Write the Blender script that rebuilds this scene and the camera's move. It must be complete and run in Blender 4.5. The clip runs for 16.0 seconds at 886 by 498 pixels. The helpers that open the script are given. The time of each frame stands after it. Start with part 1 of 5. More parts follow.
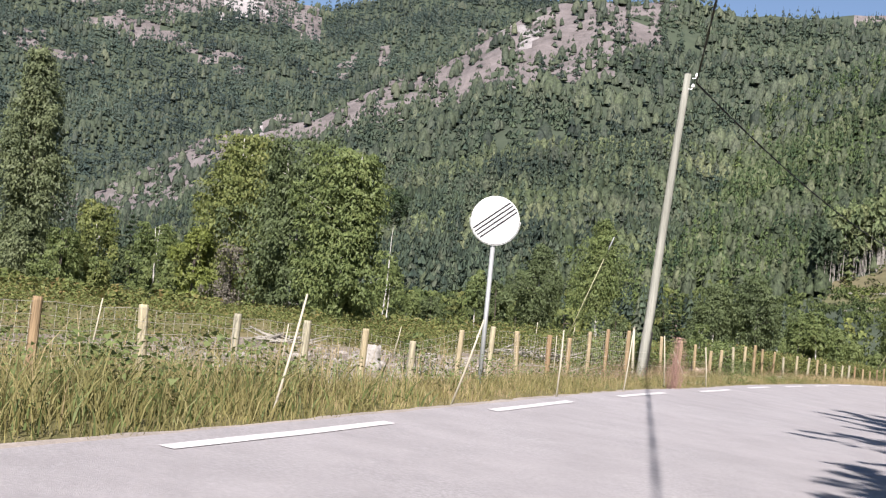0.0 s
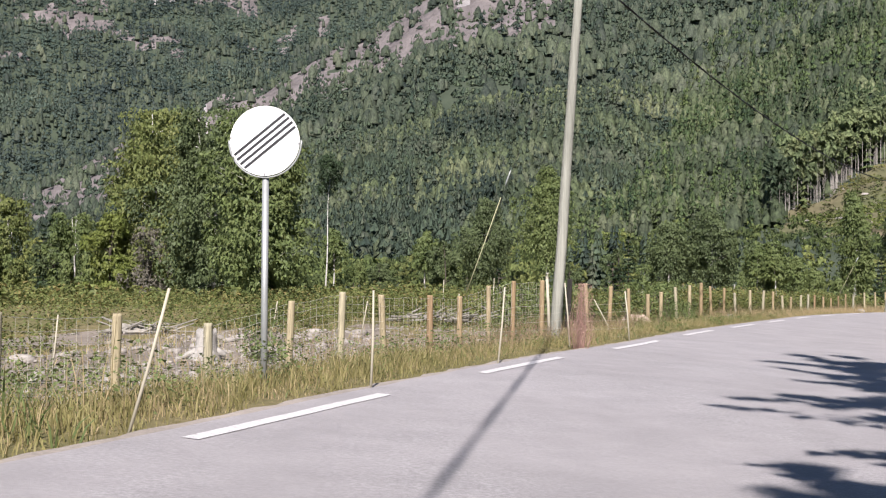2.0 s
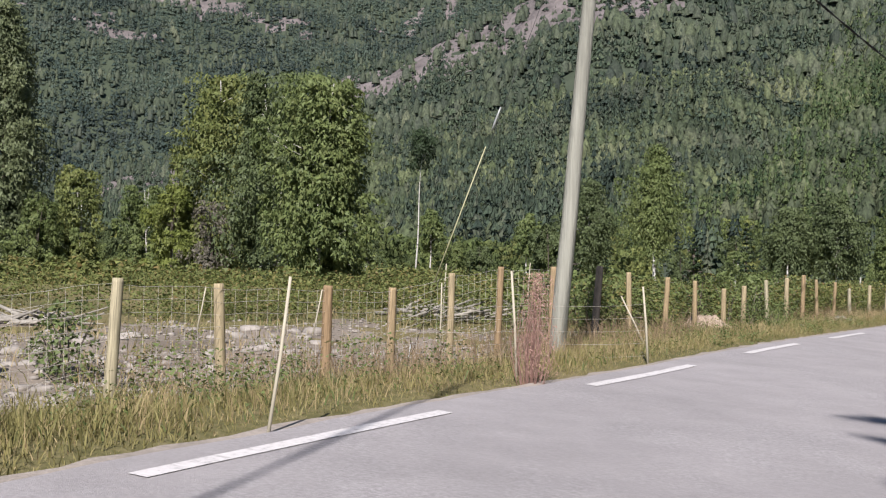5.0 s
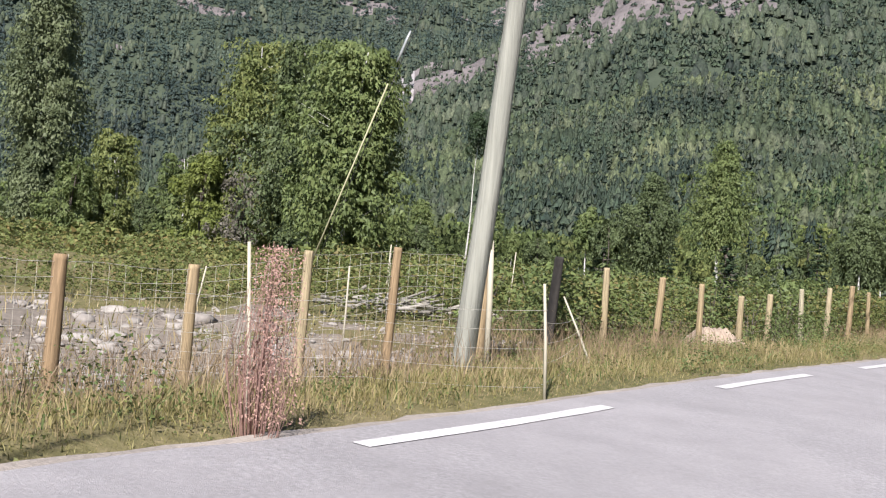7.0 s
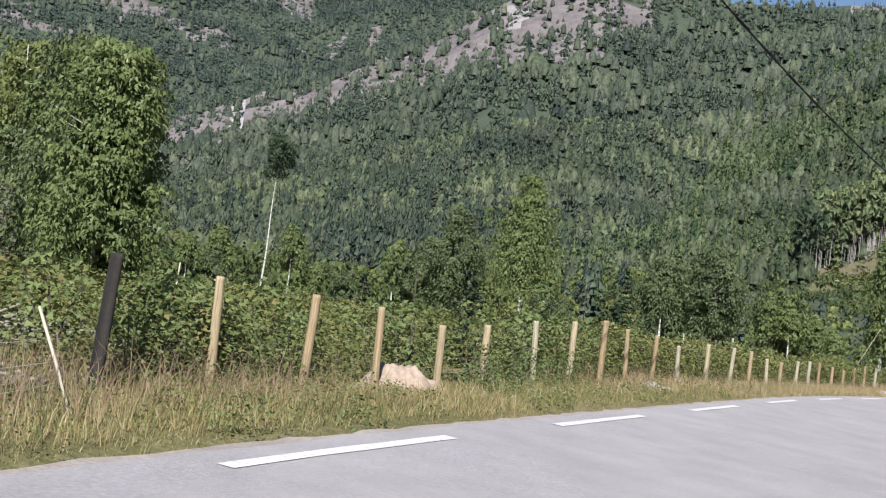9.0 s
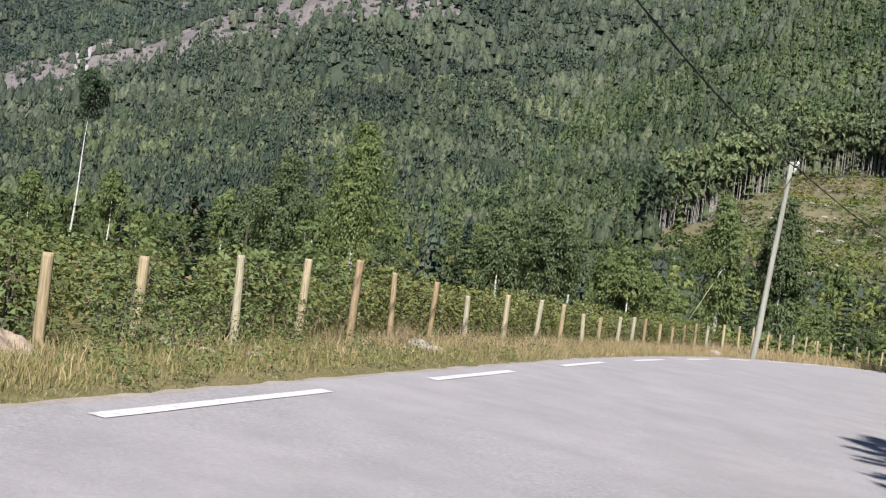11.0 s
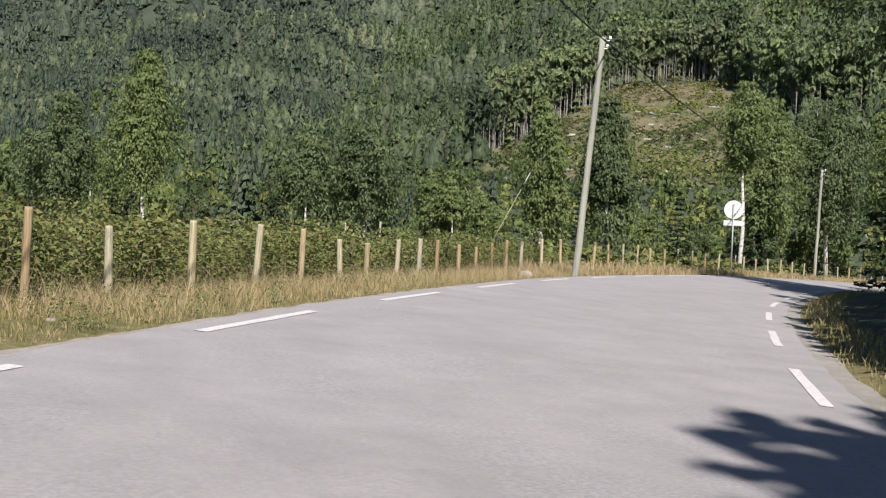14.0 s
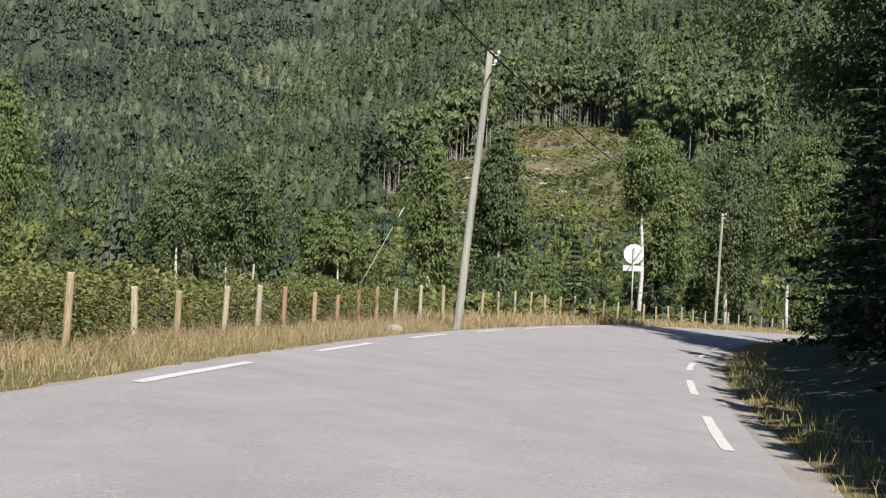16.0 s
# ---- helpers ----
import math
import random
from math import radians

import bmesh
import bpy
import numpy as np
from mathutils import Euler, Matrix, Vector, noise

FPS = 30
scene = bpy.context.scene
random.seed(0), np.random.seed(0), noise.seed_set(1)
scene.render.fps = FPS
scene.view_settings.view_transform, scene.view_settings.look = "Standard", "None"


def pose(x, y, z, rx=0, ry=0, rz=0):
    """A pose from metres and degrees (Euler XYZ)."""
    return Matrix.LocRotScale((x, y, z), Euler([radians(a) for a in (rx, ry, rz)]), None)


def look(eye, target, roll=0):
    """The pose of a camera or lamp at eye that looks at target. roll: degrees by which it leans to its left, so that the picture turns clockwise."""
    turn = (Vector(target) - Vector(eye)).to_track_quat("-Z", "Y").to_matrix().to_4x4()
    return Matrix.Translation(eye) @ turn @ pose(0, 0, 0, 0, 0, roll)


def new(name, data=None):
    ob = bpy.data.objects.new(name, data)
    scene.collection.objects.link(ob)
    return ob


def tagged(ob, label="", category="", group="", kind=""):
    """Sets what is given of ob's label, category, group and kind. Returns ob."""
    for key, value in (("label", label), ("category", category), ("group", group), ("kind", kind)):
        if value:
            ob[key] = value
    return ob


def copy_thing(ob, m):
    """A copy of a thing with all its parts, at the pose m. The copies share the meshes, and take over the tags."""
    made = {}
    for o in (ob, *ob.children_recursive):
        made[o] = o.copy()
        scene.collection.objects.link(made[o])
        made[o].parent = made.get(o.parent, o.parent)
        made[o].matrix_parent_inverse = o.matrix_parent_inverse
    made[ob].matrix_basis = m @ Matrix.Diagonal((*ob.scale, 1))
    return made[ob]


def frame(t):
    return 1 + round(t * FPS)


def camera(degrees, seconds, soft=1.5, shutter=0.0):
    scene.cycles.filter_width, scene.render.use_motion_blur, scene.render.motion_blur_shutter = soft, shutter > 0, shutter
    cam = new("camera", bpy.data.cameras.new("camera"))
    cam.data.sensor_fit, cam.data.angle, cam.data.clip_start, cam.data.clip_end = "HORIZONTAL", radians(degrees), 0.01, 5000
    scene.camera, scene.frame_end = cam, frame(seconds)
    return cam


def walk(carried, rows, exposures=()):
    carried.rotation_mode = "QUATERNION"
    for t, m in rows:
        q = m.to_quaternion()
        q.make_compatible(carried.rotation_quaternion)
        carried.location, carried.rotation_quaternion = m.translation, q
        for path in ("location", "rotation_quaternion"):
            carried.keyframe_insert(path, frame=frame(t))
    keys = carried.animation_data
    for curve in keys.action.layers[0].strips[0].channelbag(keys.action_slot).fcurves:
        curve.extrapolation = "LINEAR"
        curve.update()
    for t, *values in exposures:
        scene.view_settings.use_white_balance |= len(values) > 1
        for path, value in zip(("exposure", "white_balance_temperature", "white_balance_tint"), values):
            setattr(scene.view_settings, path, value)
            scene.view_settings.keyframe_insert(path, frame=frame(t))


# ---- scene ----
cam = camera(40.0, 16.0, soft=1.2, shutter=0.0)
PATH = [
    (0, look((-0.001, 0.000, 0.892), (-0.553, 19.963, 1.977), 5.76)),
    (0.5, look((0.500, 1.201, 0.881), (0.492, 21.180, 1.803), 5.85)),
    (1, look((0.921, 2.396, 0.873), (0.898, 22.386, 1.487), 8.20)),
    (1.5, look((1.323, 3.602, 0.919), (1.681, 23.595, 1.326), 5.36)),
    (2, look((1.710, 4.808, 0.938), (1.830, 24.801, 1.473), 0.32)),
    (2.5, look((2.107, 6.006, 0.937), (1.968, 26.005, 0.955), 2.82)),
    (3, look((2.518, 7.182, 0.942), (2.335, 27.180, 0.722), 4.90)),
    (3.5, look((2.926, 8.364, 0.956), (2.368, 28.356, 0.860), 2.32)),
    (4, look((3.292, 9.577, 0.968), (3.730, 29.571, 1.125), 4.02)),
    (4.5, look((3.641, 10.798, 0.975), (2.819, 30.781, 1.051), 3.90)),
    (4.7, look((3.782, 11.285, 0.978), (2.139, 31.216, 1.182), 1.75)),
    (6.8, look((5.380, 16.000, 0.968), (1.765, 35.660, 1.079), 5.05)),
    (7, look((5.541, 16.500, 0.976), (2.421, 36.250, 0.981), 4.94)),
    (7.5, look((5.990, 17.630, 1.005), (3.524, 37.472, 1.462), 4.11)),
    (8, look((6.492, 18.830, 0.998), (5.380, 38.782, 1.813), 5.64)),
    (8.2, look((6.686, 19.319, 0.984), (5.877, 39.284, 1.856), 6.16)),
    (10.3, look((8.829, 24.577, 0.877), (9.134, 44.570, 1.327), 7.02)),
    (10.5, look((9.022, 25.046, 0.872), (9.811, 45.028, 1.134), 7.39)),
    (11, look((9.511, 26.327, 0.847), (11.543, 46.218, 1.320), 7.40)),
    (11.5, look((10.021, 27.566, 0.826), (12.457, 47.411, 1.340), 7.35)),
    (12, look((10.544, 28.761, 0.821), (13.571, 48.530, 0.819), 5.87)),
    (12.5, look((11.115, 29.911, 0.809), (15.600, 49.401, 0.953), 4.46)),
    (13, look((11.691, 31.053, 0.761), (16.789, 50.391, 0.539), 4.73)),
    (13.5, look((12.192, 32.170, 0.743), (17.075, 51.563, 0.465), 2.66)),
    (14, look((12.691, 33.322, 0.755), (17.356, 52.766, 0.373), 2.43)),
    (14.5, look((13.222, 34.498, 0.783), (18.073, 53.900, 0.998), 2.44)),
    (15, look((13.710, 35.679, 0.782), (18.843, 54.996, 1.519), 1.14)),
    (15.5, look((14.194, 36.841, 0.791), (19.431, 56.133, 1.440), 2.84)),
    (16, look((14.733, 37.994, 0.801), (20.982, 56.988, 1.212), 2.82)),
]
walk(cam, PATH, [(t, v, k, w) for t, v, k, w in ((0, 1.24, 6500, 17), (1, 1.08, 6480, 17), (2, 1.04, 6450, 17), (3, 0.88, 6450, 16), (3.5, 0.85, 6450, 16), (4.5, 0.78, 6450, 16), (6.8, 1.17, 6300, 15), (7.2, 1.1, 6300, 15), (8, 1.02, 6150, 13), (10.5, 1.04, 6250, 13), (12, 0.96, 6450, 13), (13, 0.91, 6500, 13), (16, 0.88, 6550, 12))])

# ---- world, sun, exposure ----
SUN_AZ, SUN_EL = 183.5, 42.0
world = bpy.data.worlds.new("sky_world")
scene.world = world
world.use_nodes = True
wn = world.node_tree.nodes
sky = wn.new("ShaderNodeTexSky")
sky.sky_type = "NISHITA"
sky.sun_disc = False
sky.sun_elevation = radians(SUN_EL)
sky.sun_rotation = radians(SUN_AZ)
sky.altitude, sky.dust_density, sky.ozone_density = 300.0, 0.3, 2.5
world.node_tree.links.new(sky.outputs[0], wn["Background"].inputs[0])
wn["Background"].inputs[1].default_value = 0.05
sun = new("sun", bpy.data.lights.new("sun", "SUN"))
sun.data.energy, sun.data.angle, sun.data.color = 5.0, radians(0.55), (1.0, 0.955, 0.91)
sd = Vector((math.sin(radians(SUN_AZ)) * math.cos(radians(SUN_EL)), math.cos(radians(SUN_AZ)) * math.cos(radians(SUN_EL)), math.sin(radians(SUN_EL))))
sun.matrix_world = look(sd * 50, (0, 0, 0))

rng = np.random.default_rng(7)


# ---- materials ----
def mat(name, rough=0.8, metal=0.0, spec=0.3):
    m = bpy.data.materials.new(name)
    m.use_nodes = True
    b = m.node_tree.nodes["Principled BSDF"]
    b.inputs["Roughness"].default_value = rough
    b.inputs["Metallic"].default_value = metal
    b.inputs["Specular IOR Level"].default_value = spec
    return m, m.node_tree.nodes, m.node_tree.links, b


def noise_node(n, l, vec, scale, detail=4.0, rough=0.55, stretch=None):
    t = n.new("ShaderNodeTexNoise")
    t.inputs["Scale"].default_value = scale
    t.inputs["Detail"].default_value = detail
    t.inputs["Roughness"].default_value = rough
    if stretch:
        mp = n.new("ShaderNodeMapping")
        mp.inputs["Scale"].default_value = stretch
        l.new(vec, mp.inputs[0])
        vec = mp.outputs[0]
    l.new(vec, t.inputs["Vector"])
    return t.outputs[0]


def ramp(n, l, fac, stops):
    r = n.new("ShaderNodeValToRGB")
    e = r.color_ramp.elements
    while len(e) < len(stops):
        e.new(0.5)
    for k, (p, c) in enumerate(stops):
        e[k].position, e[k].color = p, (*c, 1)
    l.new(fac, r.inputs[0])
    return r.outputs[0]


def mix(n, l, fac, a, b, mode="MIX"):
    m = n.new("ShaderNodeMix")
    m.data_type, m.blend_type = "RGBA", mode
    for k, v in ((0, fac), (6, a), (7, b)):
        if hasattr(v, "is_linked"):
            l.new(v, m.inputs[k])
        else:
            m.inputs[k].default_value = v if k == 0 else (*v, 1)
    return m.outputs[2]


def bump(n, l, b, height, strength, dist):
    u = n.new("ShaderNodeBump")
    u.inputs["Strength"].default_value, u.inputs["Distance"].default_value = strength, dist
    l.new(height, u.inputs["Height"])
    l.new(u.outputs[0], b.inputs["Normal"])


def position(n):
    return n.new("ShaderNodeNewGeometry").outputs["Position"]


def two_tone(name, dark, light, scale, fine, rough=0.8, strength=0.3, dist=0.01, stretch=None, spec=0.3, local=False):
    """A surface with broad and fine variation between two colours and a fine relief."""
    m, n, l, b = mat(name, rough, 0.0, spec)
    p = n.new("ShaderNodeTexCoord").outputs["Object"] if local else position(n)
    broad = noise_node(n, l, p, scale, 3, stretch=stretch)
    grain = noise_node(n, l, p, fine, 5, 0.65, stretch)
    c1 = ramp(n, l, broad, [(0.3, dark), (0.7, light)])
    mid = [(x + y) / 2 for x, y in zip(dark, light)]
    c2 = ramp(n, l, grain, [(0.3, [c * 0.6 for c in mid]), (0.7, [min(1, c * 1.4) for c in mid])])
    l.new(mix(n, l, 0.5, c1, c2), b.inputs["Base Color"])
    bump(n, l, b, grain, strength, dist)
    return m


def foliage(name, dark, light, scale, trans=0.35, island=0.5, yellow=None):
    m, n, l, b = mat(name, 0.6, 0.0, 0.25)
    p = position(n)
    broad = noise_node(n, l, p, scale, 3)
    c = ramp(n, l, broad, [(0.35, dark), (0.65, light)])
    isl = n.new("ShaderNodeNewGeometry").outputs["Random Per Island"]
    lo = [x * (1 - island) for x in light]
    hi = [min(1, x * (1 + island)) for x in light]
    if yellow:
        c2 = ramp(n, l, isl, [(0.0, lo), (0.62, hi), (1.0, yellow)])
    else:
        c2 = ramp(n, l, isl, [(0.0, lo), (1.0, hi)])
    col = mix(n, l, 0.45, c, c2)
    l.new(col, b.inputs["Base Color"])
    t = n.new("ShaderNodeBsdfTranslucent")
    l.new(col, t.inputs[0])
    s = n.new("ShaderNodeMixShader")
    s.inputs[0].default_value = trans
    l.new(b.outputs[0], s.inputs[1])
    l.new(t.outputs[0], s.inputs[2])
    l.new(s.outputs[0], n["Material Output"].inputs[0])
    return m


def plain(name, color, rough=0.5, metal=0.0, spec=0.4):
    m, n, l, b = mat(name, rough, metal, spec)
    p = n.new("ShaderNodeTexCoord").outputs["Object"]
    g = noise_node(n, l, p, 9.0, 5)
    l.new(ramp(n, l, g, [(0.3, [c * 0.86 for c in color]), (0.65, color)]), b.inputs["Base Color"])
    return m


def asphalt_material():
    m, n, l, b = mat("asphalt", 0.78, 0.0, 0.35)
    p = position(n)
    broad = noise_node(n, l, p, 0.35, 4)
    patch = noise_node(n, l, p, 1.7, 5, 0.6)
    grain = noise_node(n, l, p, 34.0, 6, 0.8)
    worn = noise_node(n, l, p, 0.8, 5, 0.7, (1.0, 0.35, 1.0))
    c1 = ramp(n, l, broad, [(0.3, (0.228, 0.216, 0.214)), (0.7, (0.296, 0.281, 0.279))])
    c2 = ramp(n, l, patch, [(0.35, (0.196, 0.186, 0.185)), (0.65, (0.318, 0.301, 0.299))])
    c3 = ramp(n, l, grain, [(0.36, (0.08, 0.078, 0.078)), (0.48, (0.238, 0.232, 0.233)), (0.62, (0.47, 0.46, 0.46))])
    c = mix(n, l, 0.4, c1, c2)
    share = ramp(n, l, worn, [(0.45, (0.13, 0.13, 0.13)), (0.66, (0.38, 0.38, 0.38))])
    l.new(mix(n, l, share, c, c3), b.inputs["Base Color"])
    bump(n, l, b, grain, 0.6, 0.012)
    return m


def ground_material():
    """Meadow soil with dry grass, stubble and bare earth."""
    m, n, l, b = mat("meadow_ground", 0.95, 0.0, 0.1)
    p = position(n)
    broad = noise_node(n, l, p, 0.12, 4)
    fine = noise_node(n, l, p, 9.0, 6, 0.75)
    c1 = ramp(n, l, broad, [(0.35, (0.075, 0.085, 0.03)), (0.5, (0.13, 0.12, 0.05)), (0.65, (0.20, 0.16, 0.09))])
    c2 = ramp(n, l, fine, [(0.3, (0.04, 0.045, 0.02)), (0.5, (0.13, 0.115, 0.055)), (0.7, (0.28, 0.23, 0.14))])
    l.new(mix(n, l, 0.5, c1, c2), b.inputs["Base Color"])
    bump(n, l, b, fine, 0.6, 0.05)
    return m


def line_paint_material():
    m, n, l, b = mat("road_paint", 0.6, 0.0, 0.35)
    p = position(n)
    w = noise_node(n, l, p, 22.0, 6, 0.7)
    l.new(ramp(n, l, w, [(0.32, (0.27, 0.26, 0.25)), (0.45, (0.49, 0.475, 0.465)), (0.7, (0.59, 0.575, 0.565))]), b.inputs["Base Color"])
    bump(n, l, b, w, 0.3, 0.004)
    return m


M_ASPHALT = asphalt_material()
M_GROUND = ground_material()
M_PAINT = line_paint_material()
M_GRAVEL = two_tone("roadside_gravel", (0.17, 0.15, 0.128), (0.36, 0.32, 0.275), 1.2, 25.0, 0.95, 0.7, 0.02)
M_GRIT = two_tone("pale_grit", (0.15, 0.14, 0.12), (0.31, 0.29, 0.26), 1.2, 25.0, 0.95, 0.7, 0.02)
M_PALEROCK = two_tone("pale_slab_rock", (0.15, 0.14, 0.135), (0.36, 0.34, 0.33), 0.02, 0.2, 0.95, 1.0, 3.0, (1.0, 1.0, 0.3))
M_ROCK = two_tone("mountain_rock", (0.062, 0.054, 0.052), (0.225, 0.2, 0.192), 0.03, 0.14, 0.95, 1.0, 5.0, (1.0, 1.0, 0.3))
M_CLEARING = two_tone("felled_slope", (0.045, 0.072, 0.02), (0.17, 0.125, 0.085), 0.045, 0.4, 0.95, 0.7, 0.3)
M_EARTH = two_tone("stony_earth", (0.11, 0.092, 0.07), (0.25, 0.215, 0.175), 0.7, 7.0, 0.95, 0.8, 0.06)
M_STONE = two_tone("field_stone", (0.14, 0.125, 0.108), (0.345, 0.32, 0.285), 1.5, 14.0, 0.9, 0.5, 0.02)
M_PALESTONE = two_tone("pale_boulder", (0.19, 0.17, 0.14), (0.33, 0.30, 0.255), 1.5, 14.0, 0.9, 0.5, 0.02)
M_SAND = two_tone("sand", (0.23, 0.18, 0.135), (0.35, 0.28, 0.21), 1.0, 12.0, 0.95, 0.4, 0.02)
M_POLE = two_tone("weathered_pole_wood", (0.12, 0.12, 0.098), (0.34, 0.343, 0.29), 0.7, 4.0, 0.85, 0.9, 0.016, (14, 14, 0.5), 0.2, True)
def post_wood():
    """Round posts, each between orange-brown and grey-tan."""
    m, n, l, b = mat("fence_post_wood", 0.85, 0.0, 0.2)
    g = noise_node(n, l, n.new("ShaderNodeTexCoord").outputs["Object"], 6.0, 5, 0.65, (14, 14, 0.6))
    r = n.new("ShaderNodeObjectInfo").outputs["Random"]
    tone = ramp(n, l, r, [(0.0, (0.22, 0.15, 0.085)), (0.25, (0.275, 0.215, 0.125)), (0.7, (0.32, 0.285, 0.185)), (1.0, (0.27, 0.255, 0.19))])
    grain = ramp(n, l, g, [(0.3, (0.5, 0.5, 0.5)), (0.7, (1.35, 1.35, 1.35))])
    l.new(mix(n, l, 1.0, tone, grain, "MULTIPLY"), b.inputs["Base Color"])
    bump(n, l, b, g, 0.5, 0.008)
    return m


M_POST = post_wood()
M_DARKPOST = two_tone("charred_post_wood", (0.02, 0.018, 0.015), (0.05, 0.045, 0.04), 2.0, 12.0, 0.9, 0.4, 0.006)
M_STICK = plain("bare_stick_wood", (0.38, 0.35, 0.265), 0.7)
M_COVER = plain("dull_yellow_tube", (0.33, 0.32, 0.19), 0.6)
M_STEEL = plain("galvanised_steel", (0.33, 0.345, 0.335), 0.5, 0.4)
M_WIRE = plain("galvanised_wire", (0.42, 0.40, 0.34), 0.5, 0.3)
M_SIGN = plain("white_sign_face", (0.82, 0.82, 0.80), 0.45)
M_BLACK = plain("black_paint", (0.02, 0.02, 0.022), 0.5)
M_GREYBACK = plain("grey_sign_back", (0.50, 0.51, 0.50), 0.5)
M_CABLE = plain("black_cable", (0.015, 0.015, 0.016), 0.6)
M_WHITE = plain("white_porcelain", (0.8, 0.8, 0.78), 0.3)
M_STUMP = two_tone("bleached_stump_wood", (0.13, 0.12, 0.10), (0.32, 0.30, 0.26), 2.0, 16.0, 0.9, 0.5, 0.02)
M_PALEWOOD = two_tone("pale_stump_wood", (0.18, 0.168, 0.148), (0.37, 0.355, 0.32), 2.0, 16.0, 0.9, 0.5, 0.02)
M_BARK = two_tone("dark_bark", (0.05, 0.042, 0.035), (0.13, 0.11, 0.09), 1.5, 14.0, 0.95, 0.6, 0.02)


M_GREYBARK = two_tone("grey_bark", (0.18, 0.17, 0.15), (0.38, 0.36, 0.33), 0.4, 3.0, 0.95, 0.4, 0.05)


def birch_bark():
    m, n, l, b = mat("birch_bark", 0.8, 0.0, 0.25)
    p = n.new("ShaderNodeTexCoord").outputs["Object"]
    w = noise_node(n, l, p, 3.0, 5, 0.7, (1.0, 1.0, 3.0))
    l.new(ramp(n, l, w, [(0.36, (0.05, 0.045, 0.04)), (0.45, (0.38, 0.37, 0.34)), (0.7, (0.56, 0.55, 0.51))]), b.inputs["Base Color"])
    bump(n, l, b, w, 0.4, 0.01)
    return m


M_BIRCH = birch_bark()
M_LEAF = foliage("birch_leaves", (0.055, 0.086, 0.028), (0.126, 0.162, 0.056), 0.35, 0.3, 0.5, (0.155, 0.165, 0.058))
M_LEAFDARK = foliage("dark_leaves", (0.042, 0.062, 0.026), (0.092, 0.12, 0.05), 0.35, 0.25, 0.5)
M_NEEDLE = foliage("spruce_needles", (0.012, 0.024, 0.011), (0.03, 0.05, 0.021), 0.4, 0.1, 0.5)
M_SHRUB = foliage("shrub_leaves", (0.058, 0.084, 0.023), (0.13, 0.152, 0.047), 0.9, 0.3, 0.65, (0.30, 0.17, 0.08))
M_GRASS = foliage("green_grass", (0.115, 0.12, 0.04), (0.235, 0.21, 0.085), 0.6, 0.35, 0.5, (0.42, 0.35, 0.18))
M_DRY = foliage("dry_grass", (0.23, 0.175, 0.09), (0.37, 0.295, 0.165), 0.8, 0.3, 0.4, (0.20, 0.19, 0.07))
def woods(name, tones, broad_scale, trans):
    """Foliage of a wood, in which every tree has its own tone."""
    m, n, l, b = mat(name, 0.65, 0.0, 0.2)
    t = n.new("ShaderNodeAttribute")
    t.attribute_name = "tree_tint"
    tree = ramp(n, l, t.outputs["Fac"], [(k / (len(tones) - 1), c) for k, c in enumerate(tones)])
    broad = noise_node(n, l, position(n), broad_scale, 3)
    tone = ramp(n, l, broad, [(0.32, (0.6, 0.64, 0.7)), (0.68, (1.48, 1.44, 1.2))])
    fine = noise_node(n, l, position(n), 1.0, 5, 0.75, (1.0, 1.0, 0.7))
    grain = ramp(n, l, fine, [(0.37, (0.45, 0.47, 0.49)), (0.5, (0.98, 0.98, 0.98)), (0.63, (1.55, 1.55, 1.48))])
    col = mix(n, l, 1.0, mix(n, l, 1.0, tree, tone, "MULTIPLY"), grain, "MULTIPLY")
    l.new(col, b.inputs["Base Color"])
    bump(n, l, b, fine, 1.0, 0.5)
    u = n.new("ShaderNodeBsdfTranslucent")
    l.new(col, u.inputs[0])
    s = n.new("ShaderNodeMixShader")
    s.inputs[0].default_value = trans
    l.new(b.outputs[0], s.inputs[1])
    l.new(u.outputs[0], s.inputs[2])
    l.new(s.outputs[0], n["Material Output"].inputs[0])
    return m


# Distance haze is put into the next two as greyer, bluer tones.
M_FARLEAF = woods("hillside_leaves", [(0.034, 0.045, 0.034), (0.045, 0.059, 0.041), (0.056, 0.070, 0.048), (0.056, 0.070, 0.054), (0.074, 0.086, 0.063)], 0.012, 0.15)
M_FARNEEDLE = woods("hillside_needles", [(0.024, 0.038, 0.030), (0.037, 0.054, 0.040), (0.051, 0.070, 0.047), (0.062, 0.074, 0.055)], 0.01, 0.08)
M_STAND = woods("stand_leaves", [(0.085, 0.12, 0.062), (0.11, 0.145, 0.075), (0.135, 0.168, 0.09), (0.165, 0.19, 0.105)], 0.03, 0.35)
# Needles of the farthest slope: haze is coloured in as a bluer green.
M_HAZENEEDLE = woods("haze_tinted_needles", [(0.026, 0.042, 0.040), (0.036, 0.054, 0.048), (0.046, 0.066, 0.057), (0.056, 0.073, 0.064)], 0.006, 0.08)
M_HILLLEAF = woods("near_hill_leaves", [(0.040, 0.055, 0.032), (0.056, 0.074, 0.042), (0.067, 0.085, 0.050), (0.078, 0.095, 0.058), (0.090, 0.104, 0.066)], 0.014, 0.18)
M_HILLNEEDLE = woods("near_hill_needles", [(0.022, 0.040, 0.020), (0.040, 0.064, 0.028), (0.058, 0.084, 0.034), (0.074, 0.094, 0.042)], 0.012, 0.08)
M_LOWLEAF = woods("lower_slope_leaves", [(0.045, 0.065, 0.026), (0.075, 0.10, 0.036), (0.10, 0.125, 0.045), (0.13, 0.14, 0.05)], 0.02, 0.2)
M_SCRUB = woods("scrub_leaves", [(0.07, 0.10, 0.028), (0.12, 0.145, 0.045), (0.15, 0.14, 0.06)], 0.03, 0.25)
